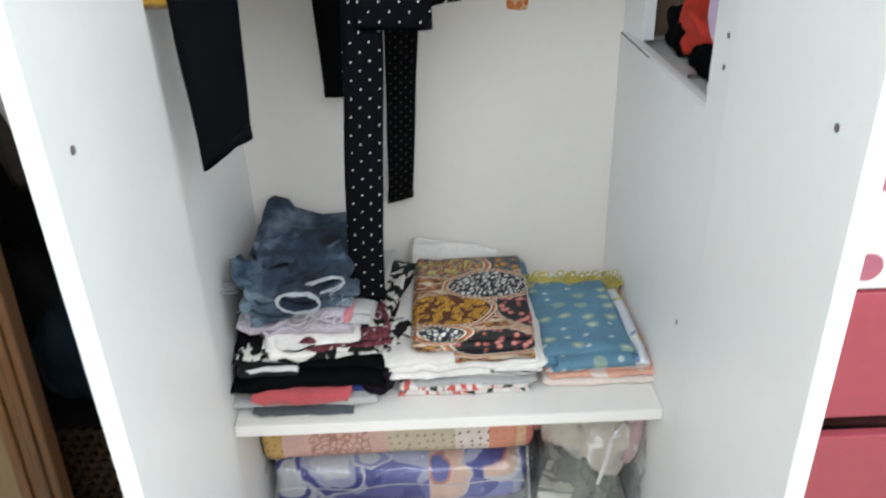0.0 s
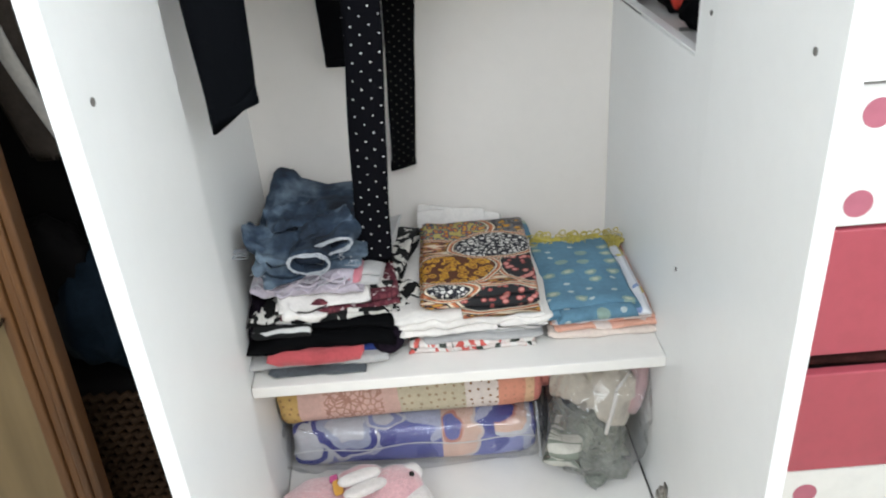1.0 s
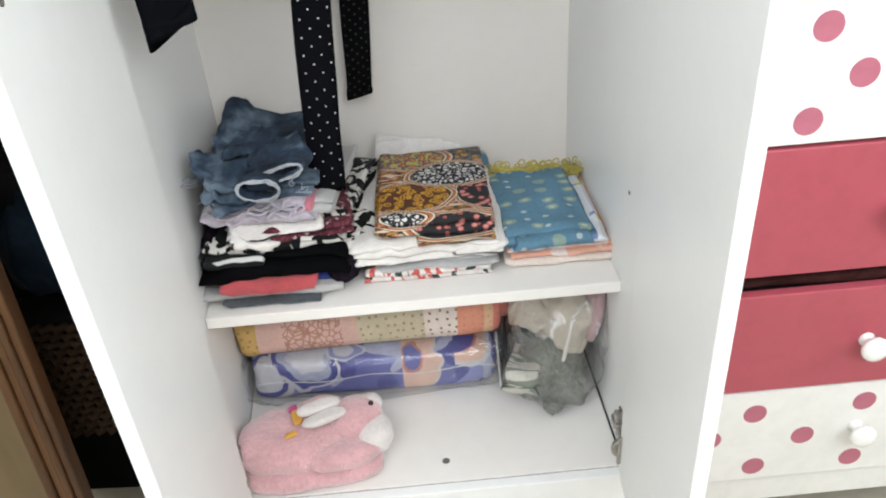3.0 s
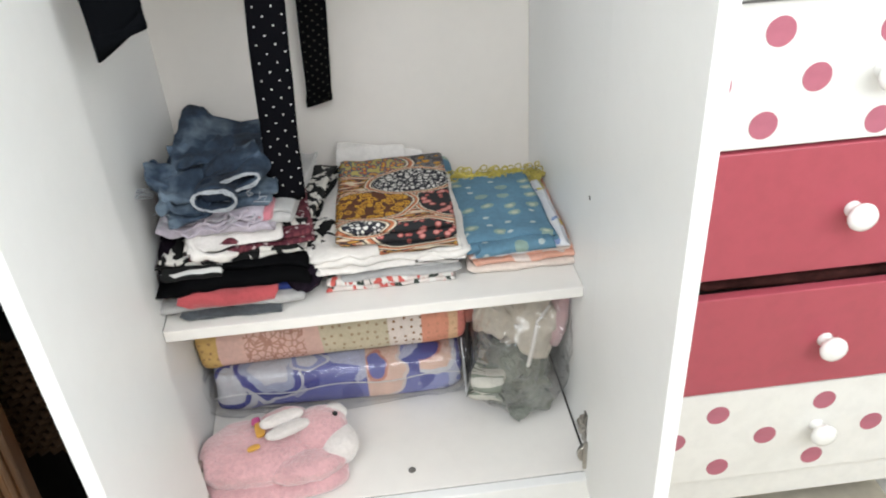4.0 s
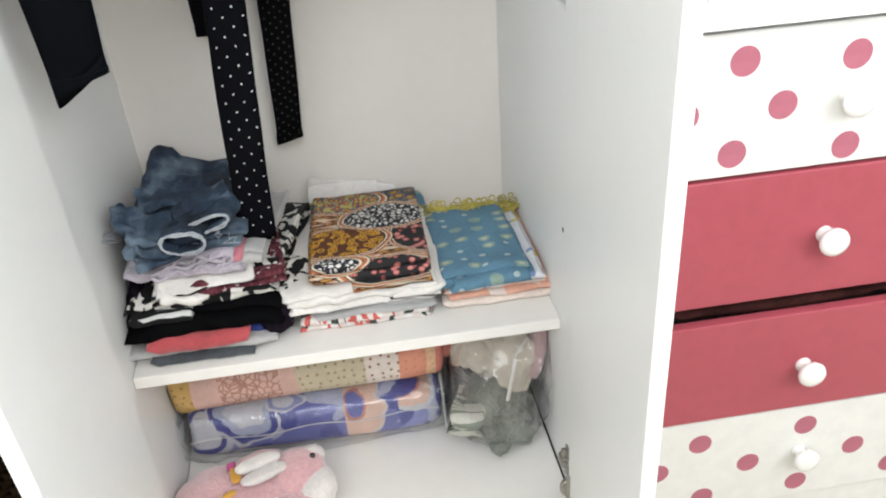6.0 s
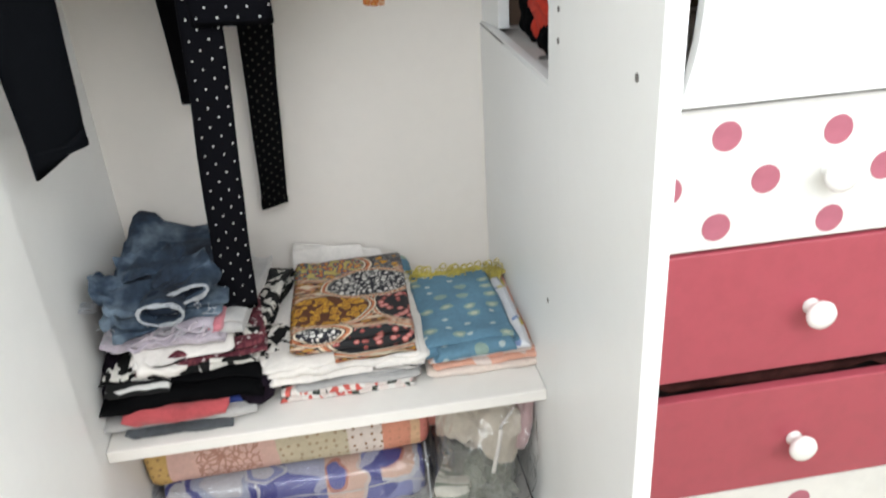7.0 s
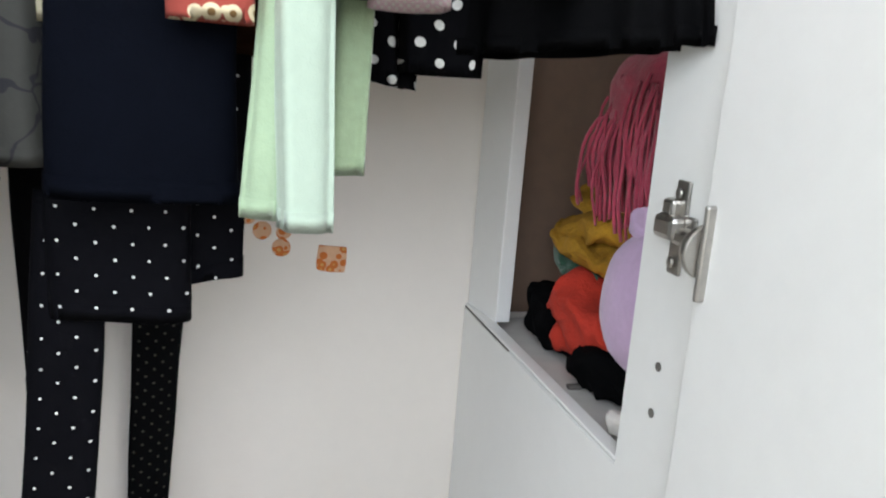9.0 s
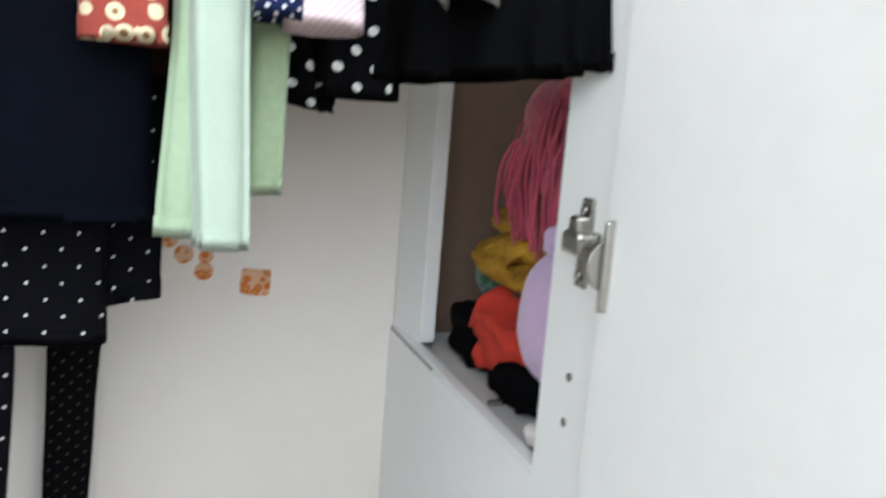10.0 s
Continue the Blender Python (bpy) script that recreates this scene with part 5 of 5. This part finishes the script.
hung("red_flower_top", "red top with cream flower print", REDF, [(RAIL, 0.31, -0.01, 0.03, 0.02, 0), (1.215, 0.312, -0.01, 0.023, 0.016, 0)], seed=6)
hung("brown_cardigan", "dark brown cardigan between other clothes", plain("dark_brown_knit", (0.03, 0.012, 0.006)), [(RAIL, 0.345, 0.1, 0.02, 0.03, 0), (1.2, 0.343, 0.1, 0.02, 0.03, 0)], seed=7)
mint = thing("mint_dress", "pale mint green dress with soft folds", "clothes", G)
Cloth().hang([(RAIL, 0.36, 0.05, 0.014, 0.03, 0), (1.23, 0.3635, -0.005, 0.018, 0.012, 4), (1.099, 0.3675, -0.018, 0.0165, 0.012, 6)], pleats=3, amp=0.003, seed=1.0, slant=-0.001, wrinkle=0.0015).done("front_panel", MINTP, mint)
Cloth().hang([(RAIL, 0.35, 0.06, 0.01, 0.03, 0), (1.23, 0.349, 0.005, 0.009, 0.015, -8), (1.104, 0.3435, -0.005, 0.011, 0.013, -14)], pleats=2, amp=0.003, seed=2.0).done("side_fold", MINT, mint)
Cloth().hang([(RAIL, 0.40, 0.09, 0.015, 0.03, 0), (1.128, 0.398, 0.04, 0.012, 0.02, 0)], pleats=3, amp=0.003, seed=3.0).done("lining", MINT2, mint, "sage green back fold")
hung("navy_dotted_top", "navy top with small white dots", NDOTS, [(RAIL, 0.4, 0.02, 0.014, 0.03, 0), (1.236, 0.398, -0.012, 0.013, 0.02, 0)], seed=8)
hung("pink_check_top", "pale pink checked top with folded hem", PINKC, [(RAIL, 0.43, 0.03, 0.02, 0.04, 0), (1.233, 0.425, 0.0, 0.024, 0.03, 0)], pleats=3, amp=0.002, seed=9)
spotted = thing("spotted_dress", "black dress with large white spots and ruffle", "clothes", G)
Cloth().hang([(RAIL, 0.475, 0.13, 0.035, 0.04, 0), (1.197, 0.478, 0.13, 0.034, 0.035, 0)], pleats=5, amp=0.004, seed=1.5).done("skirt_cloth", DOTS2, spotted)
Cloth().hang([(1.3, 0.428, 0.15, 0.018, 0.02, 0), (1.188, 0.436, 0.15, 0.026, 0.026, 0)], pleats=9, amp=0.007, seed=2.5, slant=-0.004).done("ruffle", DOTS2, spotted)
pale = thing("flounced_dress", "pale dress with black pleated flounce", "clothes", G)
Cloth().hang([(RAIL, 0.545, 0.1, 0.02, 0.06, 0), (1.262, 0.545, 0.04, 0.02, 0.095, -32)], seed=4.4).done("body", WHITEC, pale)
Cloth().hang([(1.29, 0.545, 0.04, 0.1, 0.02, -58), (1.217, 0.545, 0.035, 0.105, 0.022, -58)], pleats=14, amp=0.006, seed=3.5, nv=110, slant=0.006).done("flounce", BLACKC, pale, "black pleated flounce")

# ---- behind the opening ----
REDK = plain("scarlet_cloth", (0.56, 0.04, 0.02), 0.9, 0.2, 500, 1.2, 0.0)
YELK = plain("mustard_cloth", (0.52, 0.27, 0.02), 0.9, 0.3, 400, 1.5, 0.0)
GRNK = plain("green_cloth", (0.03, 0.12, 0.07), 0.9, 0.3)
FRINGE = plain("rose_pink_yarn", (0.58, 0.07, 0.13), 0.9, 0.35, 600, 1.0)
LILB = plain("lilac_satin", (0.62, 0.44, 0.66), 0.55, 0.1)
NF = SILL - 0.008
G2 = "clothes in the cupboard"


def bundle(name, label, material, blobs):
    c = Cloth()
    for at, size, turn, seed in blobs:
        c.blob(at, size, turn, 0.55, 0.65, 0.012, 17, seed, 36, 32, None, None, 0.01, 40 + 20 * seed)
    return c.done(name, material, None, label, "clothes", G2)


bundle("black_cloth", "black crumpled cloth under a red one", BLACKC, [((0.695, 0.12, NF + 0.022), (0.11, 0.14, 0.044), (0, 0, 20), 1), ((0.69, 0.27, NF + 0.035), (0.10, 0.09, 0.07), (0, 0, 0), 2)])
bundle("red_cloth", "scarlet folded cloth in a pile", REDK, [((0.71, 0.19, NF + 0.055), (0.15, 0.15, 0.06), (18, 0, 10), 3), ((0.7, 0.22, NF + 0.03), (0.11, 0.07, 0.05), (0, 0, 30), 4)])
bundle("green_cloth", "green folded cloth in a pile", GRNK, [((0.74, 0.255, NF + 0.092), (0.15, 0.17, 0.02), (8, 0, 0), 5)])
for at, size, turn, seed in (((0.73, 0.24, NF + 0.11), (0.14, 0.18, 0.03), (6, 0, 8), 6), ((0.73, 0.25, NF + 0.135), (0.13, 0.17, 0.028), (-8, 0, -6), 7), ((0.74, 0.28, NF + 0.155), (0.11, 0.09, 0.03), (14, 0, 0), 8)):
    bundle("mustard_cloth", "mustard yellow crumpled cloth in a pile", YELK, [(at, size, turn, seed)])
lil = thing("lilac_bag", "lilac satin rounded bag with knotted top", "bag")
Cloth().blob((0.675, 0.07, NF + 0.105), (0.105, 0.125, 0.13), (25, 0, 0), 0.9, 0.9, 0.003, 14, 3.3, 40, 36).done("body", LILB, lil)
Cloth().blob((0.66, 0.085, NF + 0.172), (0.035, 0.03, 0.035), (10, 0, 0), 0.7, 0.8, 0.006, 30, 4.3).done("knot", LILB, lil)
scarf = thing("fringed_scarf", "rose pink scarf with long yarn fringes", "scarf")
rng = random.Random(5)
Cloth().blob((0.69, 0.15, NF + 0.275), (0.07, 0.13, 0.08), e1=0.8, e2=0.8, amp=0.006, freq=20, seed=36).done("gathered_top", FRINGE, scarf)
Cloth().blob((0.705, 0.16, NF + 0.22), (0.05, 0.10, 0.15), e1=0.8, e2=0.8, amp=0.006, freq=20, seed=37).done("core", FRINGE, scarf)
c = Cloth()
for k in range(110):
    f = rng.random()
    y0, x0 = 0.085 + 0.125 * f, 0.655 + rng.uniform(0, 0.045)
    zt, zb = NF + 0.30 - 0.18 * (f - 0.45) ** 2 - rng.uniform(0, 0.02), NF + 0.145 + rng.uniform(-0.01, 0.035) + 0.02 * f
    ph, am = rng.uniform(0, 6), rng.uniform(0.001, 0.004)
    y1 = y0 + (f - 0.5) * 0.05 + 0.008
    c.strand([(x0 - 0.008 * math.sin(math.pi * j / 9) + am * math.sin(j * 1.1 + ph), y0 + (y1 - y0) * (j / 9) ** 0.7 + am * math.cos(j * 0.9 + ph), zt + (zb - zt) * j / 9) for j in range(10)], rng.uniform(0.0014, 0.0022), 0, 5)
c.done("fringe", FRINGE, scarf, "long rose pink yarn fringe")
cord = Cloth()
for k in range(4):
    cord.strand([(0.74 + 0.004 * j, 0.27 + 0.02 * math.sin(j * 0.7 + k), NF + 0.19 + 0.02 * k + 0.008 * math.cos(j * 0.9 + k)) for j in range(10)], 0.0016)
cord.blob((0.76, 0.28, NF + 0.2), (0.05, 0.07, 0.06), e1=0.7, e2=0.8, amp=0.008, seed=8)
cord.done("corded_purse", plain("dark_grey_cloth", (0.05, 0.05, 0.055)), None, "dark grey purse with cords on a pile", "purse", G2)
lacebit = Cloth().blob((0.645, 0.035, NF + 0.012), (0.035, 0.06, 0.022), (0, 10, 20), 0.6, 0.7, 0.008, 30, 2.0).blob((0.65, 0.04, NF + 0.045), (0.012, 0.02, 0.06), (20, 0, 0), 0.6, 0.7, 0.006, 40, 3.0)
lacebit.blob((0.643, 0.022, NF + 0.02), (0.032, 0.045, 0.036), (0, 0, 30), 0.6, 0.7, 0.008, 34, 4.4)
lacebit.blob((0.648, 0.03, NF + 0.075), (0.012, 0.02, 0.07), (12, 6, 0), 0.6, 0.7, 0.007, 40, 5.2)
lacebit.done("white_ribbon", WHITEC, None, "white crumpled ribbon on the cupboard floor", "ribbon", G2)
tagged(part("dark_peg", board(0.632, 0.645, 0.15, 0.158, NF, NF + 0.004, 0.001), HOLE), "small dark brown peg lying on board", "peg")

# stickers on the back board
STICK = spots("orange_sticker", (0.70, 0.42, 0.26), (0.62, 0.17, 0.03), (0.66, 0.34, 0.10), 95, 0.5)
for x, z, r in ((0.3755, 0.9985, 0.0105), (0.354, 1.018, 0.0105), (0.3775, 1.016, 0.0085), (0.338, 1.034, 0.0095)):
    o = Cloth().blob((x, back_at(x) - 0.0006, z), (2 * r, 0.0012, 2 * r), (0, 0, 0), 1.0, 1.0, 0.0006, 90, x * 90, 16, 16).done("flower_sticker", STICK)
    tagged(o, "small round orange flower sticker on the back board", "sticker", "stickers")
st = Cloth().blob((0.433, back_at(0.433) - 0.0008, 0.986), (0.034, 0.0014, 0.031), (0, 3, 0), 0.15, 1.0, 0.0012, 70, 2.0, 20, 20).done("square_sticker", STICK)
tagged(st, "square orange flower sticker on the back board", "sticker")
